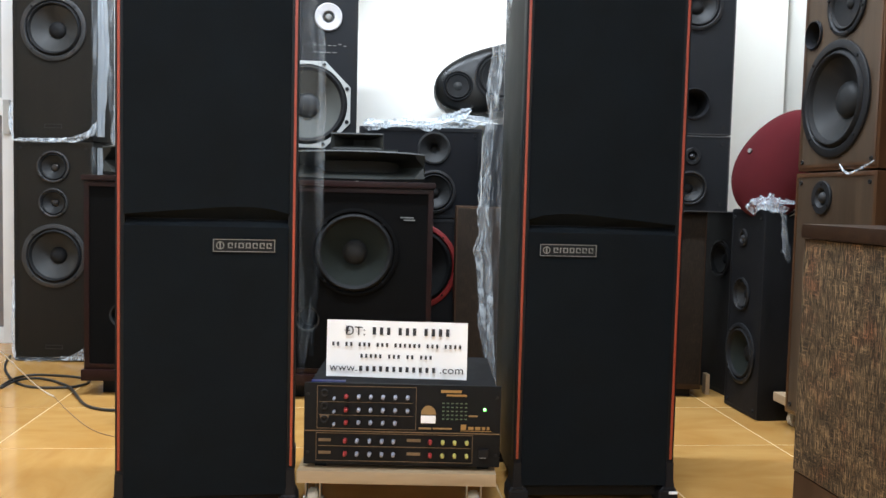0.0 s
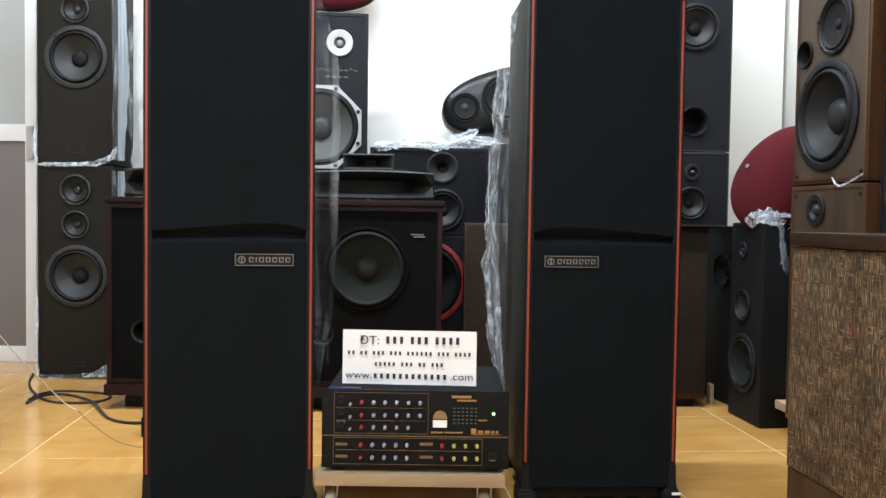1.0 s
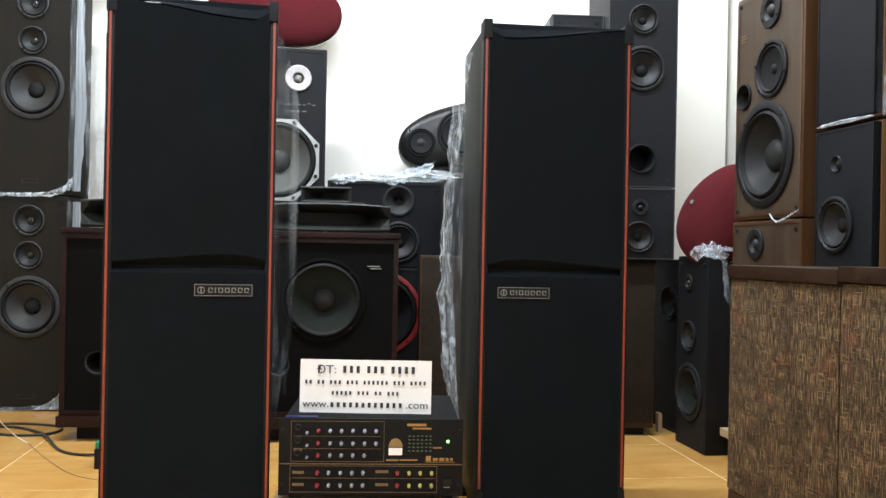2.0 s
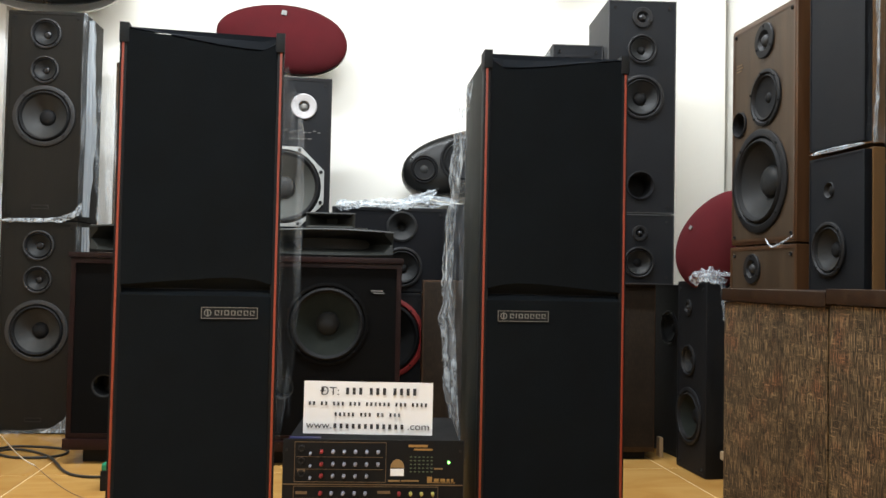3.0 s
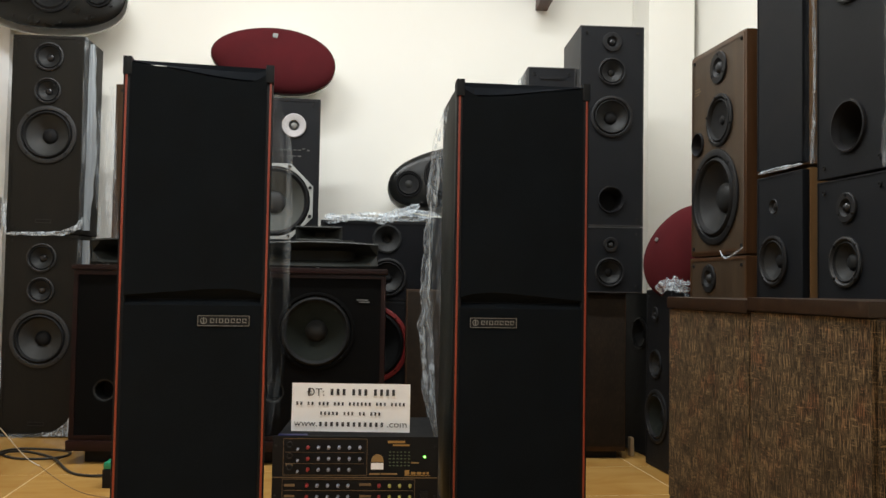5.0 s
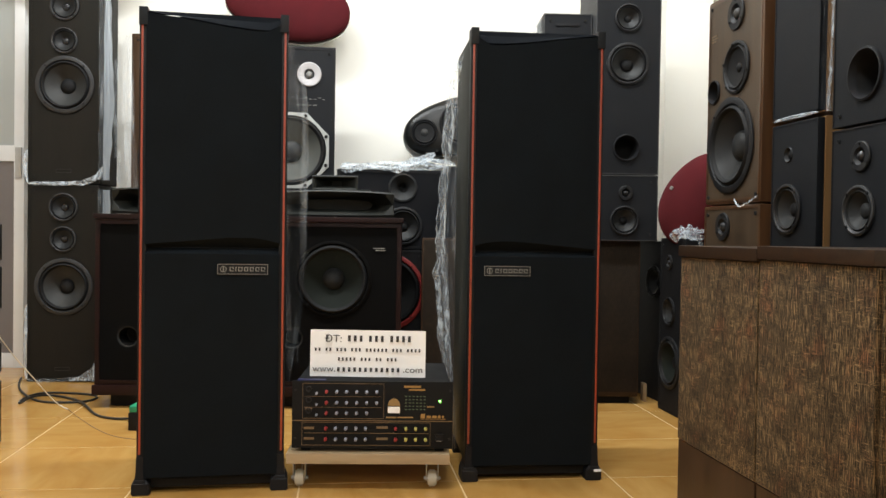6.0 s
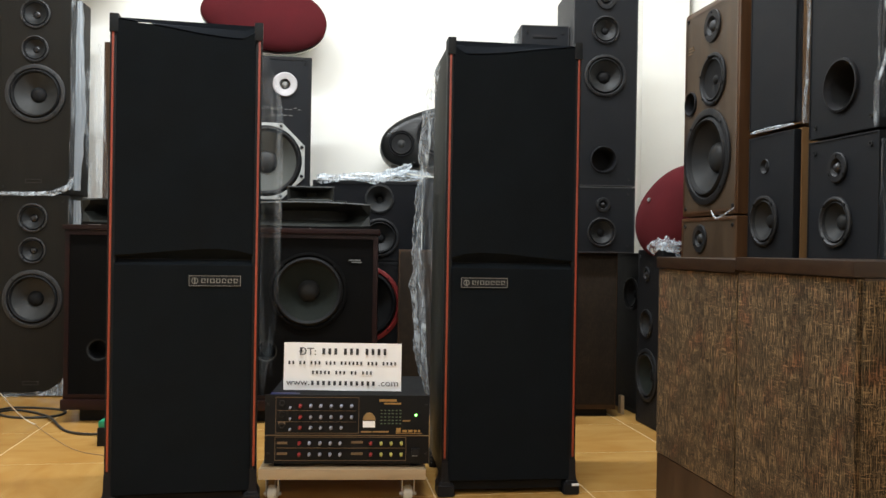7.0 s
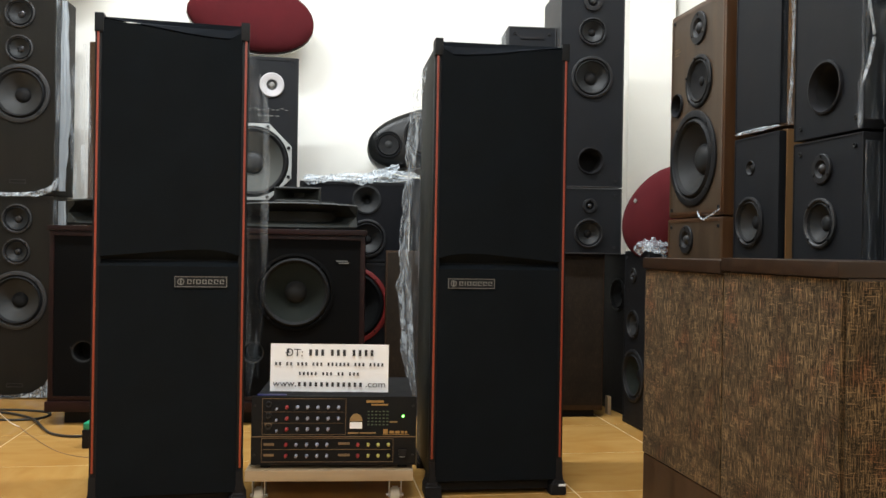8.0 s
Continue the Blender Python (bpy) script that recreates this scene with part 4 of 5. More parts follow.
    part("throat", one_box(-0.05, 0.05, 0.12, 0.26, 0.022, 0.082), M_HORN, h)
    part("compression_driver", lathe([(0.0, 0.25), (0.05, 0.25), (0.05, 0.3), (0.035, 0.31), (0, 0.31)], 28, 0, 0.06), M_BLACK, h)
    sm = root("small_horn", "small black horn tweeter standing on the larger horn", "horn speaker", pose(xc + (0.026 if k else -0.02), 2.83, 0.854), "small horns")
    bm = bmesh.new()
    ring = []
    for hw, hh, y in ((0.09, 0.03, 0.0), (0.088, 0.025, -0.002), (0.08, 0.02, 0.004), (0.05, 0.012, 0.04), (0.02, 0.012, 0.07)):
        ring.append([bm.verts.new((sx * hw, y, 0.03 + sz * hh)) for sx, sz in ((-1, -1), (1, -1), (1, 1), (-1, 1))])
    ring2 = [[bm.verts.new((sx * hw, y, 0.03 + sz * hh)) for sx, sz in ((-1, -1), (1, -1), (1, 1), (-1, 1))] for hw, hh, y in ((0.09, 0.03, 0.01), (0.06, 0.022, 0.05), (0.03, 0.022, 0.08))]
    for a, b in list(zip(ring, ring[1:])) + [(ring[0], ring2[0])] + list(zip(ring2, ring2[1:])):
        for i in range(4):
            bm.faces.new((a[i], a[(i + 1) % 4], b[(i + 1) % 4], b[i]))
    bm.faces.new(ring2[-1])
    bm.faces.new(ring[-1])
    part("mouth", bm, M_HORN, sm, smooth=False)
    part("mount_plate", one_box(0.02, 0.135, 0.03, 0.09, 0.0, 0.007), M_HORN, sm)

# tall speaker with a brown side, standing behind the bass cabinet
s = speaker("tall_speaker", "tall brown wooden speaker with its side wrapped in film", pose(-0.967, 3.17, 0, 0, 0, -4), 0.3, 0.3, 1.53, M_WALNUT, M_WALNUT, [(0, 1.3, 0.05), (0, 1.0, 0.1)])
tweeter(s, 0, 1.3, 0.06)
driver(s, "woofer", 0, 1.0, 0.12)
curtain(s, [(0.78, -0.145, -0.2, 0.0), (1.0, -0.148, -0.215, -0.004), (1.25, -0.148, -0.235, -0.006), (1.42, -0.148, -0.22, -0.004), (1.52, -0.146, -0.17, 0.0)], 41, M_FILM, 12, 0.014)
curtain(s, [(0.76, -0.11, -0.16, -0.012), (1.1, -0.125, -0.165, -0.012), (1.5, -0.14, -0.165, -0.01)], 42, M_FILM, 8, 0.008)

# tall black speaker with a silver tweeter and a white-framed woofer
BX = -0.43
s = speaker("tall_speaker", "tall black speaker with silver tweeter flange and white-framed woofer", pose(BX, 3.16, 0, 0, 0, 6), 0.374, 0.32, 1.488, M_VINYL, M_BAFFLE, cells=[(-0.173, 0.173, 0.014, 0.84, None), (-0.173, 0.173, 0.84, 1.24, (0, 1.04, 0.14)), (-0.173, -0.05, 1.24, 1.474, None), (-0.05, 0.173, 1.24, 1.474, (0.075, 1.369, 0.02))])
driver(s, "woofer", 0, 1.04, 0.176, M_WHITEFRAME, M_CONEL, M_CONE, depth=0.25, cap=0.3, octo=True, hole=0.86, screws=8)
tw = part("tweeter", lathe([(0.052, 0.003), (0.052, -0.004), (0.049, -0.006), (0.024, -0.004), (0.019, 0.006), (0.018, 0.02)], 40, 0.075, 1.369), M_SILVER, s, "bright silver disc flange")
part("dome", lathe([(0.0185, 0.02), (0.014, 0.004), (0.008, -0.004), (0, -0.006)], 24, 0.075, 1.369), M_PRINT, tw)
bm = bmesh.new()
for i in range(9):
    box(bm, -0.02 + i * 0.019, -0.008 + i * 0.019, -0.0005, 0.0025, 1.262 + 0.006 * (i % 3 == 1), 1.2642 + 0.006 * (i % 3 == 1))
part("printed_scale", bm, M_PRINT, s)
bm = bmesh.new()
for i in range(4):
    box(bm, 0.02 + i * 0.024, 0.036 + i * 0.024, -0.0005, 0.0025, 1.236, 1.2385)
part("printed_line", bm, M_PRINT, s)

# black speaker with film on its lid, above one with a red-rimmed woofer
YC = 3.18
s = speaker("bass_speaker", "black floor speaker with a red-rimmed woofer", pose(-0.013, YC, 0), 0.345, 0.33, 0.618, M_VINYL, M_VINYL, [(0.0, 0.434, 0.142)])
dr = driver(s, "woofer", 0.0, 0.434, 0.17, M_REDRIM, M_CONE, M_RUBBER, hole=0.88)
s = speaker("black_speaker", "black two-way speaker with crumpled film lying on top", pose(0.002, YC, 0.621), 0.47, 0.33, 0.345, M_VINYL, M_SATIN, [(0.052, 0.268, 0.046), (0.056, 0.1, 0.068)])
bmz = part("flared_port", lathe([(0.063, 0.003), (0.062, -0.004), (0.055, -0.005), (0.042, 0.005), (0.026, 0.018), (0.015, 0.035), (0.012, 0.06), (0, 0.06)], 36, 0.052, 0.268), M_CONE, s)
driver(s, "woofer", 0.056, 0.1, 0.084, M_DARKFRAME, M_CONE, M_RUBBER)
film(s, (-0.22, 0.0, 0.347), (0.44, 0, 0), (0, 0.3, 0.01), 40, 20, 0.02, 44, M_FILM2)
bunch(s, [(-0.22, -0.002, 0.35), (-0.1, 0.0, 0.362), (0.03, 0.0, 0.358), (0.1, 0.01, 0.375), (0.165, 0.02, 0.405), (0.19, 0.03, 0.42)], 0.022, 45)
wire("white_cord", [(0.16, 0.03, 0.385), (0.22, 0.02, 0.37), (0.3, 0.02, 0.366)], 0.0025, M_NYLON, s)
bunch(s, [(0.02, 0.03, 0.36), (0.1, 0.04, 0.385), (0.2, 0.05, 0.38), (0.28, 0.06, 0.375)], 0.016, 46)

# two brown cloth cabinets side by side
for xc, w in ((0.365, 0.45), (0.818, 0.44)):
    c = root("cloth_cabinet", "plain brown cloth-covered speaker cabinet standing on the floor", "speaker", pose(xc, 2.93, 0, 0, 0, 0), "brown cloth cabinets")
    part("base", one_box(-w / 2 + 0.03, w / 2 - 0.03, 0.03, 0.22, 0.0, 0.03), M_BLACK, c)
    part("cabinet", one_box(-w / 2, w / 2, 0.006, 0.24, 0.03, 0.672, bev=0.004), M_WALNUT, c)
    part("cloth_front", one_box(-w / 2 + 0.006, w / 2 - 0.006, 0.0, 0.008, 0.05, 0.665, bev=0.003), M_BURLAP, c)

s = speaker("black_speaker", "plain black speaker standing on a brown cabinet", pose(0.41, 2.99, 0.6725), 0.34, 0.17, 0.298, M_VINYL, M_BAFFLE)
s = speaker("grey_speaker", "dark grey speaker with wrapped side on a brown cabinet", pose(0.725, 2.96, 0.6725), 0.2, 0.2, 0.93, M_GREY, M_BAFFLE, [(0, 0.7, 0.05)], t=0.005, group="charcoal tower stack")
driver(s, "woofer", 0, 0.7, 0.06)
part("name_plate", one_box(-0.05, 0.05, -0.001, 0.003, 0.878, 0.89), M_BLACK, s)
film(s, (-0.102, 0.2, 0.5), (0, -0.2, 0), (0, 0, 0.42), 10, 20, 0.014, 47, M_FILM2)

s = speaker("bookshelf_speaker", "small charcoal bookshelf speaker standing on a brown cabinet", pose(0.962, 2.9, 0.6725), 0.266, 0.3, 0.268, M_GREY, M_BAFFLE, [(0, 0.195, 0.022), (-0.003, 0.083, 0.05)], t=0.005, group="charcoal tower stack")
tweeter(s, 0, 0.195, 0.03)
driver(s, "woofer", -0.003, 0.083, 0.06)
s = speaker("grey_speaker", "tall charcoal three-way speaker with round bass port, stacked high", pose(0.962, 2.9, 0.943), 0.266, 0.34, 0.822, M_GREY, M_BAFFLE, [(0, 0.756, 0.022), (0, 0.633, 0.048), (0, 0.447, 0.072), (0, 0.108, 0.047)], t=0.005, group="charcoal tower stack")
tweeter(s, 0, 0.756, 0.04)
driver(s, "midrange", 0, 0.633, 0.057, cone_m=M_CONE, cap=0.3)
driver(s, "woofer", 0, 0.447, 0.086, cap=0.34)
port(s, 0, 0.108, 0.05)

# black speaker on the floor beside the column, and one behind it
s = speaker("floor_speaker", "black floor speaker with two woofers and film hanging over it", pose(1.11, 2.743, 0, 0, 0, -84), 0.24, 0.3, 0.688, M_VINYL, M_VINYL, [(-0.012, 0.2, 0.085), (-0.02, 0.4, 0.045)], bev=0.012, t=0.014)
driver(s, "woofer", -0.012, 0.2, 0.103, M_DARKFRAME, M_CONEG, M_RUBBER)
driver(s, "midrange", -0.02, 0.4, 0.056, M_DARKFRAME, M_CONE, M_RUBBER)
tweeter(s, -0.025, 0.592, 0.03)
bunch(s, [(0.02, 0.0, 0.7), (0.07, 0.0, 0.714), (0.11, 0.02, 0.722), (0.13, 0.06, 0.722), (0.14, 0.1, 0.73)], 0.03, 53)
bunch(s, [(0.06, -0.004, 0.69), (0.1, 0.0, 0.704), (0.125, 0.03, 0.7), (0.135, 0.08, 0.705)], 0.018, 57)
bunch(s, [(0.09, 0.02, 0.7), (0.135, 0.05, 0.69), (0.137, 0.06, 0.6), (0.137, 0.075, 0.52)], 0.011, 48, M_FILM)
film(s, (0.124, 0.015, 0.695), (0, 0.075, 0), (0, 0.035, -0.16), 12, 18, 0.008, 49, M_FILM2, edge=0.015)
s = speaker("floor_speaker", "black floor speaker tucked behind another", pose(1.12, 3.1, 0.0, 0, 0, -80), 0.36, 0.22, 0.672, M_VINYL, M_VINYL, [(0.05, 0.5, 0.06)])
driver(s, "woofer", 0.05, 0.5, 0.07)
tagged(part("wooden_block", one_box(1.075, 1.09, 2.99, 3.03, 0, 0.075), M_BOARD), "small pale wooden block on the floor", "wood block")


# ---- egg-shaped satellite speakers ----
def egg(label, m, w, h, red, lean=-0.22, badge=1.0):
    """Flattened egg: a pale shell behind and a cloth or glossy front."""
    s = root("egg_speaker", label, "speaker", m, "egg-shaped speakers")

    def lobe(y0, depth, kx, kz, rings=9, drop=0.0, flat=1.0):
        bm = bmesh.new()
        n = 48
        vs = []
        for i in range(rings + 1):
            a = (i / rings) * math.pi / 2
            r, y = math.cos(a) ** flat, y0 + depth * math.sin(a)
            if i == rings:
                vs.append([bm.verts.new((0, y, -drop))])
                break
            row = []
            for j in range(n):
                th = 6.2831853 * j / n
                c, q = math.cos(th), math.sin(th)
                if not red:
                    c, q = math.copysign(abs(c) ** 0.86, c), math.copysign(abs(q) ** 0.86, q)
                row.append(bm.verts.new((kx * r * c, y, kz * r * q * (1.0 + lean * c) - drop)))
            vs.append(row)
        for a, b in zip(vs, vs[1:]):
            for j in range(n):
                k = (j + 1) % n
                if len(b) == 1:
                    bm.faces.new((a[j], b[0], a[k]))
                else:
                    bm.faces.new((a[j], b[j], b[k], a[k]))
        return bm

    part("shell", lobe(0.001, 0.13, w / 2 * (1.0 if red else 1.03), h / 2 * (1.0 if red else 1.08), drop=0.01 if red else 0.02), M_SHELL, s, "off-white plastic back shell")
    if red:
        part("cloth_front", lobe(0, -0.06, w / 2, h / 2), M_REDCLOTH, s, "wine-red cloth front")
        part("badge", one_box(-0.013 * badge, 0.011 * badge, -0.054, -0.046, 0.29 * h, 0.29 * h + 0.022 * badge), M_PRINT, s, "small pale square badge")
    else:
        fr = part("front", lobe(0, -0.04, w / 2, h / 2, 12, flat=0.55), M_GLOSS, s, "glossy black moulded front")
        for x, r, y in ((0, 0.105, -0.042), (-0.2 * w / 0.62, 0.065, -0.038), (0.2 * w / 0.62, 0.065, -0.038)):
            u = part("driver", lathe([(r, y + 0.02), (r, y - 0.003), (r * 0.93, y - 0.006), (r * 0.86, y - 0.002), (r * 0.78, y - 0.009), (r * 0.7, y - 0.003), (r * 0.3, y + 0.0)], 40, x, 0), M_RUBBER, s)
            part("cone", lathe([(r * 0.7, y - 0.0035), (r * 0.32, y + 0.012), (r * 0.3, y + 0.002), (r * 0.15, y - 0.006), (0, y - 0.008)], 36, x, 0), M_CONEP, u)
        for th in (200, 235, 260, 280, 305, 340, 160, 20):
            a = radians(th)
            x, z = 0.88 * w / 2 * math.cos(a), 0.88 * h / 2 * math.sin(a) * (1 + lean * math.cos(a))
            # screw holes carry their shade as near-black colour
            part("screw_hole", lathe([(0.007, -0.01), (0.0068, -0.034), (0.004, -0.034), (0, -0.03)], 12, x, z), M_HOLE, s)
    part("wall_bracket", one_box(-0.03, 0.03, 0.11, 0.15, -0.03, 0.03), M_BLACK, s)
    return s


egg("glossy black egg-shaped three-way speaker mounted high on the wall", pose(-1.555, 3.59, 2.045, -4, 1.5, 0), 0.67, 0.335, False, 0.0)
egg("glossy black egg-shaped three-way speaker mounted on the wall", pose(0.325, 3.59, 1.215, -4, -14, 0), 0.56, 0.28, False, 0.05)
egg("wine-red cloth egg-shaped speaker mounted on the wall", pose(-0.514, 3.59, 1.764, -4, 8, 0), 0.6, 0.315, True, 0.14)
egg("wine-red cloth egg-shaped speaker propped on a floor speaker", pose(1.17, 2.665, 0.835, 0, -58, -52), 0.384, 0.27, True, -0.18, 0.55)

br = root("wall_bracket", "dark brown wooden bracket high on the wall", "bracket", pose(0.81, 3.75, 2.12))
part("arm", one_box(-0.03, 0.03, -0.2, -0.002, -0.02, 0.2), M_WOODBRK, br)
part("plate", one_box(-0.18, 0.18, -0.24, -0.002, 0.2005, 0.225), M_WOODBRK, br)


# ---- stacks along the east wall ----
# teak three-way pair
ROW = -84.0
trolley("plywood trolley under the teak speakers", pose(1.165, 2.6, 0, 0, 0, ROW), 0.0, 0.66, 0.3, 0.105)
WW = 0.372
for k in (0, 1):
    z0, hh = (0.1065, 0.69) if k == 0 else (0.7985, 0.685)
    cells = None
    if k == 1:
        a, b, t = -WW / 2 + 0.012, WW / 2 - 0.012, 0.012
        cells = [(a, b, t, 0.332, (-0.013, 0.19, 0.127)), (a, -0.085, 0.332, 0.53, (-0.129, 0.377, 0.036)), (-0.085, b, 0.332, 0.53, (0.02, 0.433, 0.07)), (a, b, 0.53, hh - t, (0.013, 0.604, 0.036))]
    s = speaker("teak_speaker", ("teak three-way speaker with large woofer on top of another" if k else "teak speaker standing on a trolley"), pose(1.1124, 2.157, z0, 0, 0, ROW), WW, 0.36, hh, M_TEAKSIDE, M_TEAK, [(-0.049, 0.6215, 0.034)], cells, t=0.012, bev=0.02 if k else 0.006, group="stacked teak speakers")
    if k:
        driver(s, "woofer", -0.013, 0.19, 0.154, M_DARKFRAME, M_CONE, M_CONE, depth=0.26, cap=0.36)
        driver(s, "midrange", 0.02, 0.433, 0.084, M_DARKFRAME, M_RUBBER, M_RUBBER, depth=0.1, cap=0.2, screws=6)
        tweeter(s, 0.013, 0.604, 0.052, M_DARKFRAME, M_FRAME)
        port(s, -0.129, 0.377, 0.036)
        bm = bmesh.new()
        for i, q in enumerate((0.03, 0.04, 0.034)):
            box(bm, -0.155, -0.155 + q, 0.0005, 0.0025, 0.545 + 0.009 * i, 0.549 + 0.009 * i)
        part("printed_mark", bm, M_DIMGOLD, s, "faint pale printed lines")
        bunch(s, [(0.035, -0.006, 0.018), (0.06, -0.01, -0.002), (0.085, -0.012, -0.01), (0.12, -0.012, -0.002), (0.16, -0.01, 0.012), (0.185, -0.008, 0.022)], 0.0028, 51)
    else:
        tweeter(s, -0.049, 0.6215, 0.046, M_DARKFRAME, M_FRAME)

# charcoal speakers with oak sides, then the black pairs
for k in (0, 1):
    z0, hh = (0.0, 1.024) if k == 0 else (1.034, 0.66)
    s = speaker("charcoal_speaker", ("charcoal-fronted floor speaker with light oak sides" if k == 0 else "charcoal-fronted speaker with light oak sides stacked upside down"), pose(1.1833, 1.8255, z0, 0, 0, ROW), 0.235, 0.34, hh, M_OAK, M_BAFFLE, [(-0.027, 0.93, 0.02), (-0.027, 0.776, 0.062)] if k == 0 else [(-0.02, 0.5, 0.06)], t=0.006, bev=0.003, group="charcoal and oak speakers")
    part("front_frame", shell(0.231, 0.022, hh - 0.01, 0.006), M_BAFFLE, s).location = (0, -0.0222, 0.005)
    bm = bmesh.new()
    baffle(bm, bands(-0.1095, 0.1095, 0.011, hh - 0.011, [(-0.027, 0.93, 0.02), (-0.027, 0.776, 0.06)] if k == 0 else []), -0.0205, 0.022)
    part("front_board", bm, M_BAFFLE, s, smooth=False)
    if k == 0:
        part("tweeter", lathe([(0.022, -0.02), (0.02, -0.024), (0.014, -0.014), (0.006, -0.018), (0, -0.019)], 24, -0.027, 0.93), M_DARKFRAME, s)
        driver(s, "woofer", -0.027, 0.776, 0.072, M_DARKFRAME, M_CONE, M_RUBBER, y=-0.0225)
    else:
        film(s, (0.119, -0.02, 0.0), (0, 0.12, 0), (0, 0, 0.64), 8, 60, 0.006, 54, M_FILM, edge=0.008)
        bunch(s, [(0.122, 0.0, -0.004), (0.127, 0.005, 0.1), (0.122, 0.01, 0.3), (0.122, 0.0, 0.6)], 0.0045, 55, M_FILM2)
        bunch(s, [(-0.108, -0.024, -0.002), (0.0, -0.026, 0.0), (0.112, -0.02, -0.002)], 0.005, 56)

for n, (bx, by) in enumerate(((1.1519, 1.4305), (1.1859, 1.1065))):
    for k in (0, 1):
        z0, hh = (0.0, 0.961) if k == 0 else (0.967, 0.64)
        s = speaker("black_speaker", ("black two-way floor speaker in a row" if k == 0 else "black speaker with a large round port, stacked upside down"), pose(bx, by, z0, 0, 0, ROW), 0.262, 0.36, hh, M_VINYL, M_BAFFLE, [(-0.0135, 0.89, 0.026), (-0.0185, 0.762, 0.05)] if k == 0 else [(-0.0065, 0.115, 0.056), (0, 0.48, 0.06)], t=0.004, bev=0.003, group="black stacked speakers")
        if k == 0:
            tweeter(s, -0.0135, 0.89, 0.036)
            driver(s, "woofer", -0.0185, 0.762, 0.06, M_FRAME, M_CONE, M_CONE, cap=0.36)
        else:
            port(s, -0.0065, 0.115, 0.057)
            driver(s, "woofer", 0, 0.48, 0.072)
        film(s, (0.133, 0.0, 0.02), (0, 0.34, 0), (0, 0, hh - 0.04), 16, 60, 0.006, 60 + 2 * n + k)
        if k:
            bunch(s, [(0.126, -0.006, 0.0), (0.134, -0.002, 0.12), (0.13, 0.0, 0.3), (0.134, 0.004, 0.6)], 0.008, 66 + 2 * n, M_FILM)
            bunch(s, [(0.132, -0.004, 0.1), (0.136, 0.02, 0.2), (0.134, 0.0, 0.32), (0.136, 0.02, 0.5)], 0.004, 67 + 2 * n, M_FILM2)

# tweed-fronted cabinets in front of them
for a, b, zt in ((-0.358, -0.0015, 0.674), (0.0015, 0.35, 0.679)):
    w, q = b - a, (a + b) / 2
    c = root("tweed_cabinet", "walnut speaker cabinet with coarse brown tweed front", "speaker", pose(0.764, 1.0845, 0, 0, 0, ROW) @ pose(q, 0, 0), "tweed-fronted cabinets")
    part("cabinet", one_box(-w / 2, w / 2, 0.012, 0.285, 0.0, zt - 0.0255, bev=0.003), M_WALNUT, c)
    part("tweed_front", one_box(-w / 2 + 0.001, w / 2 - 0.001, 0.0, 0.012, 0.224, zt - 0.027, bev=0.003), M_TWEED, c, "coarse brown tweed cloth")
    part("lower_board", one_box(-w / 2 + 0.002, w / 2 - 0.002, 0.002, 0.0118, 0.004, 0.222, bev=0.002), M_WALNUT, c)
    part("top_board", one_box(-w / 2 - 0.001, w / 2 + 0.001, -0.006, 0.288, zt - 0.025, zt, bev=0.003), M_WALNUT_H, c, "polished walnut top board")
    if a > 0:
        part("tweed_side", one_box(w / 2 + 0.0005, w / 2 + 0.008, 0.008, 0.27, 0.224, zt - 0.029, bev=0.003), M_TWEED, c)
fb = root("film_heap", "crumpled clear plastic film lying against the tweed cabinet", "plastic film", pose(0.86, 0.57, 0.0))
bunch(fb, [(0, 0, 0.02), (0.01, 0.005, 0.15), (0.0, 0.01, 0.3), (0.01, 0.012, 0.37)], 0.03, 71)

# ---- equipment stack beside the door, cords and floor clutter ----
for z0, z1, m, lab in ((0.0, 0.2, M_WALNUT, "low brown wooden box on the floor"), (0.225, 0.32, M_AMP, "flat black audio unit on round feet"), (0.43, 0.565, M_AMP, "black amplifier on a stack"), (0.585, 0.7, M_AMP, "black amplifier on top of a stack")):
    u = root("audio_unit", lab, "amplifier", pose(-1.415, 1.93, z0), "stack beside the door")
    part("case", one_box(-0.2, 0.2, 0.0, 0.32, 0.0005, z1 - z0, bev=0.004), m, u)
    if z0 > 0:
        gap = {0.225: 0.025, 0.43: 0.11, 0.585: 0.02}[z0]
        for x in (-0.17, 0.17):
            for y in (0.04, 0.28):
                bm = bmesh.new()
                bmesh.ops.create_cone(bm, cap_ends=True, segments=18, radius1=0.02, radius2=0.02, depth=gap, matrix=Matrix.Translation((x, y, -gap / 2)))
                part("foot", bm, M_RUBBER, u)

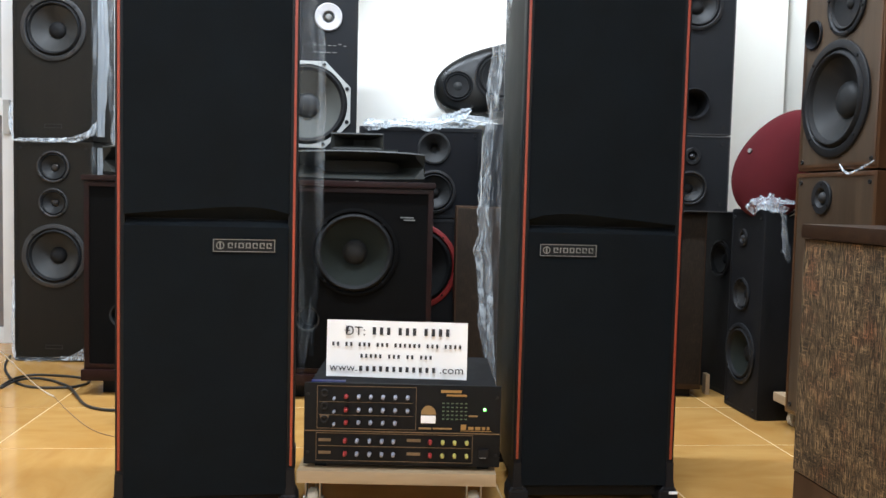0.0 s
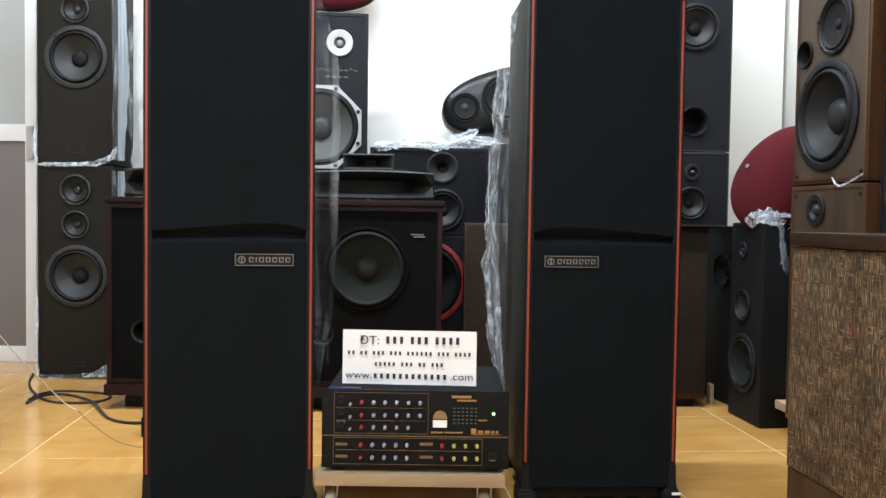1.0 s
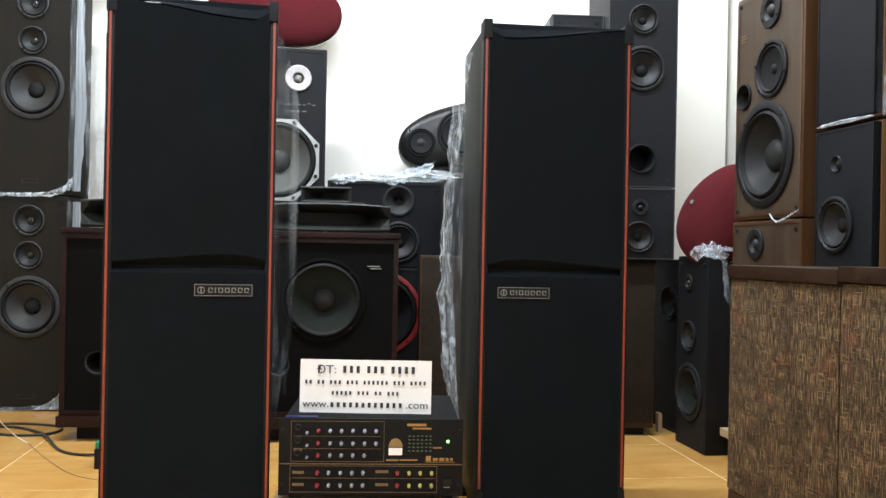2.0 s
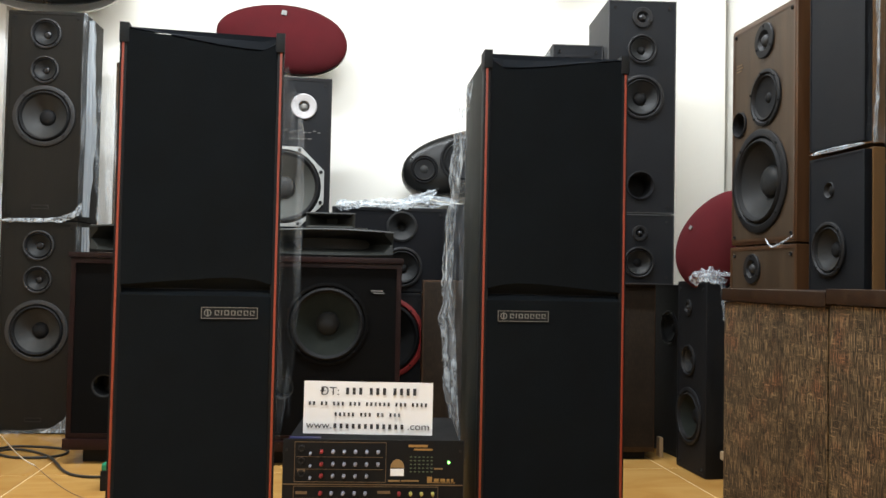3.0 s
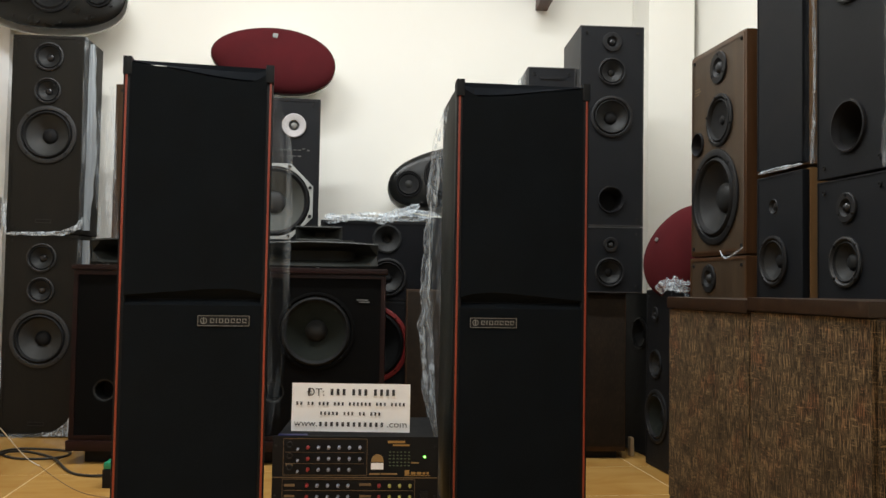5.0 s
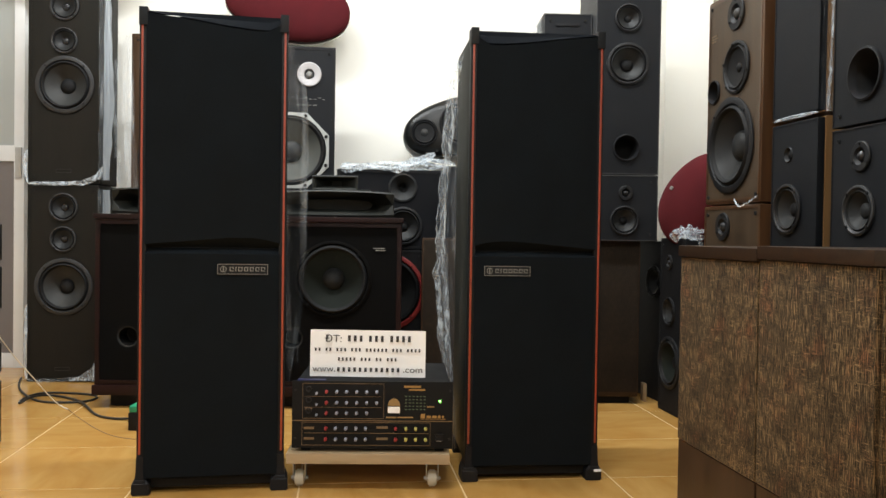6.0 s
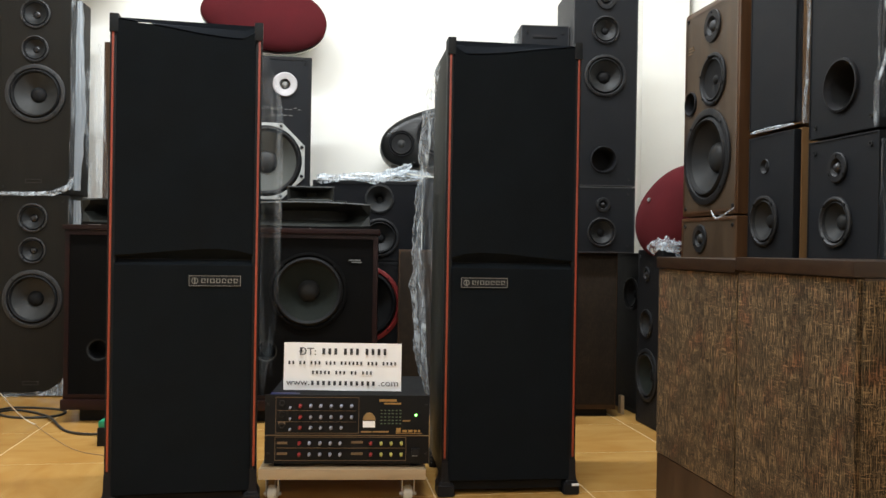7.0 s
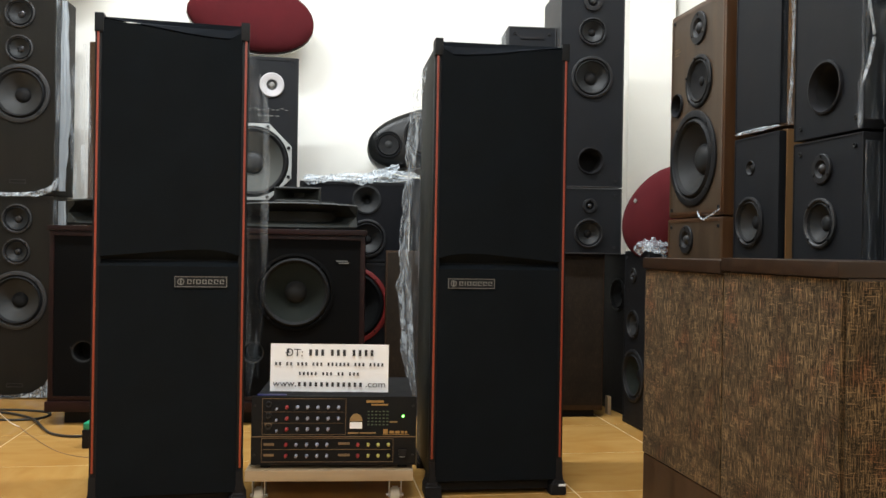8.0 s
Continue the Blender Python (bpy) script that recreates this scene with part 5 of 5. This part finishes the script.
cb = root("cable", "black cable coiled on the tiled floor", "cable", pose(0, 0, 0.004))
wire("cord", [(-1.67, 3.39, 0.001), (-1.6, 3.19, 0.001), (-1.5, 3.03, 0.001), (-1.42, 2.92, 0.001), (-1.34, 2.85, 0.001), (-1.25, 2.85, 0.001), (-1.18, 2.87, 0.001), (-1.16, 2.95, 0.001), (-1.2, 3.02, 0.001), (-1.33, 3.05, 0.001), (-1.43, 3.06, 0.001), (-1.46, 2.98, 0.001), (-1.44, 2.86, 0.001), (-1.42, 2.82, 0.001), (-1.42, 2.89, 0.009), (-1.4, 2.96, 0.009), (-1.35, 3, 0.001), (-1.25, 2.92, 0.001), (-1.17, 2.82, 0.009), (-1.08, 2.66, 0.001), (-1.01, 2.58, 0.001), (-0.92, 2.56, 0.001), (-0.85, 2.555, 0.012)], 0.0045, M_CABLE, cb)
gb = root("socket_block", "black extension socket with a green face on the floor", "socket", pose(-0.82, 2.41, 0))
part("case", one_box(-0.045, 0.045, 0, 0.2, 0, 0.062, bev=0.004), M_BLACK, gb)
part("green_top", one_box(-0.043, 0.043, 0.002, 0.19, 0.0625, 0.084, bev=0.006), M_GREEN, gb)
st = root("cord", "thin pale cord hanging from the stack to the floor", "cord", pose(0, 0, 0))
wire("strand", [(-1.241, 2.15, 0.432), (-1.25, 2.28, 0.355), (-1.259, 2.4, 0.269), (-1.257, 2.5, 0.199), (-1.252, 2.6, 0.128), (-1.25, 2.76, 0.012), (-1.2, 2.74, 0.003)], 0.0018, M_CORD, st)
# same cord carried on along the floor, thinner and in the darker copy
wire("floor_strand", [(-1.2, 2.74, 0.003), (-1.12, 2.62, 0.0015), (-0.99, 2.44, 0.0015), (-0.89, 2.32, 0.0015), (-0.8, 2.28, 0.0015), (-0.7, 2.27, 0.0015)], 0.0011, M_DARKCORD, st)

# ---- floor tiles ----
TS = 0.44
tm = bpy.data.meshes.new("tile")
bm = one_box(-TS / 2 + 0.0024, TS / 2 - 0.0024, -TS / 2 + 0.0024, TS / 2 - 0.0024, -0.006, 0.0, bev=0.0012)
bm.to_mesh(tm)
bm.free()
tm.materials.append(M_TILE)
floor = bpy.data.objects["floor"]
spin = pose(-1.115, 2.17, 0, 0, 0, 5.0)
rnd = random.Random(5)
for i in range(-6, 10):
    for j in range(-14, 5):
        p = spin @ Vector((TS * (i + 0.5), TS * (j + 0.5), 0))
        if XL - 0.2 < p.x < east_x(p.y) + 0.2 and YF - 0.2 < p.y < YB + 0.1:
            o = new("tile", tm)
            o.parent = floor
            o.matrix_basis = Matrix.Translation((p.x, p.y, 0)) @ spin.to_3x3().to_4x4() @ pose(0, 0, 0, 0, 0, 90 * rnd.randrange(4))
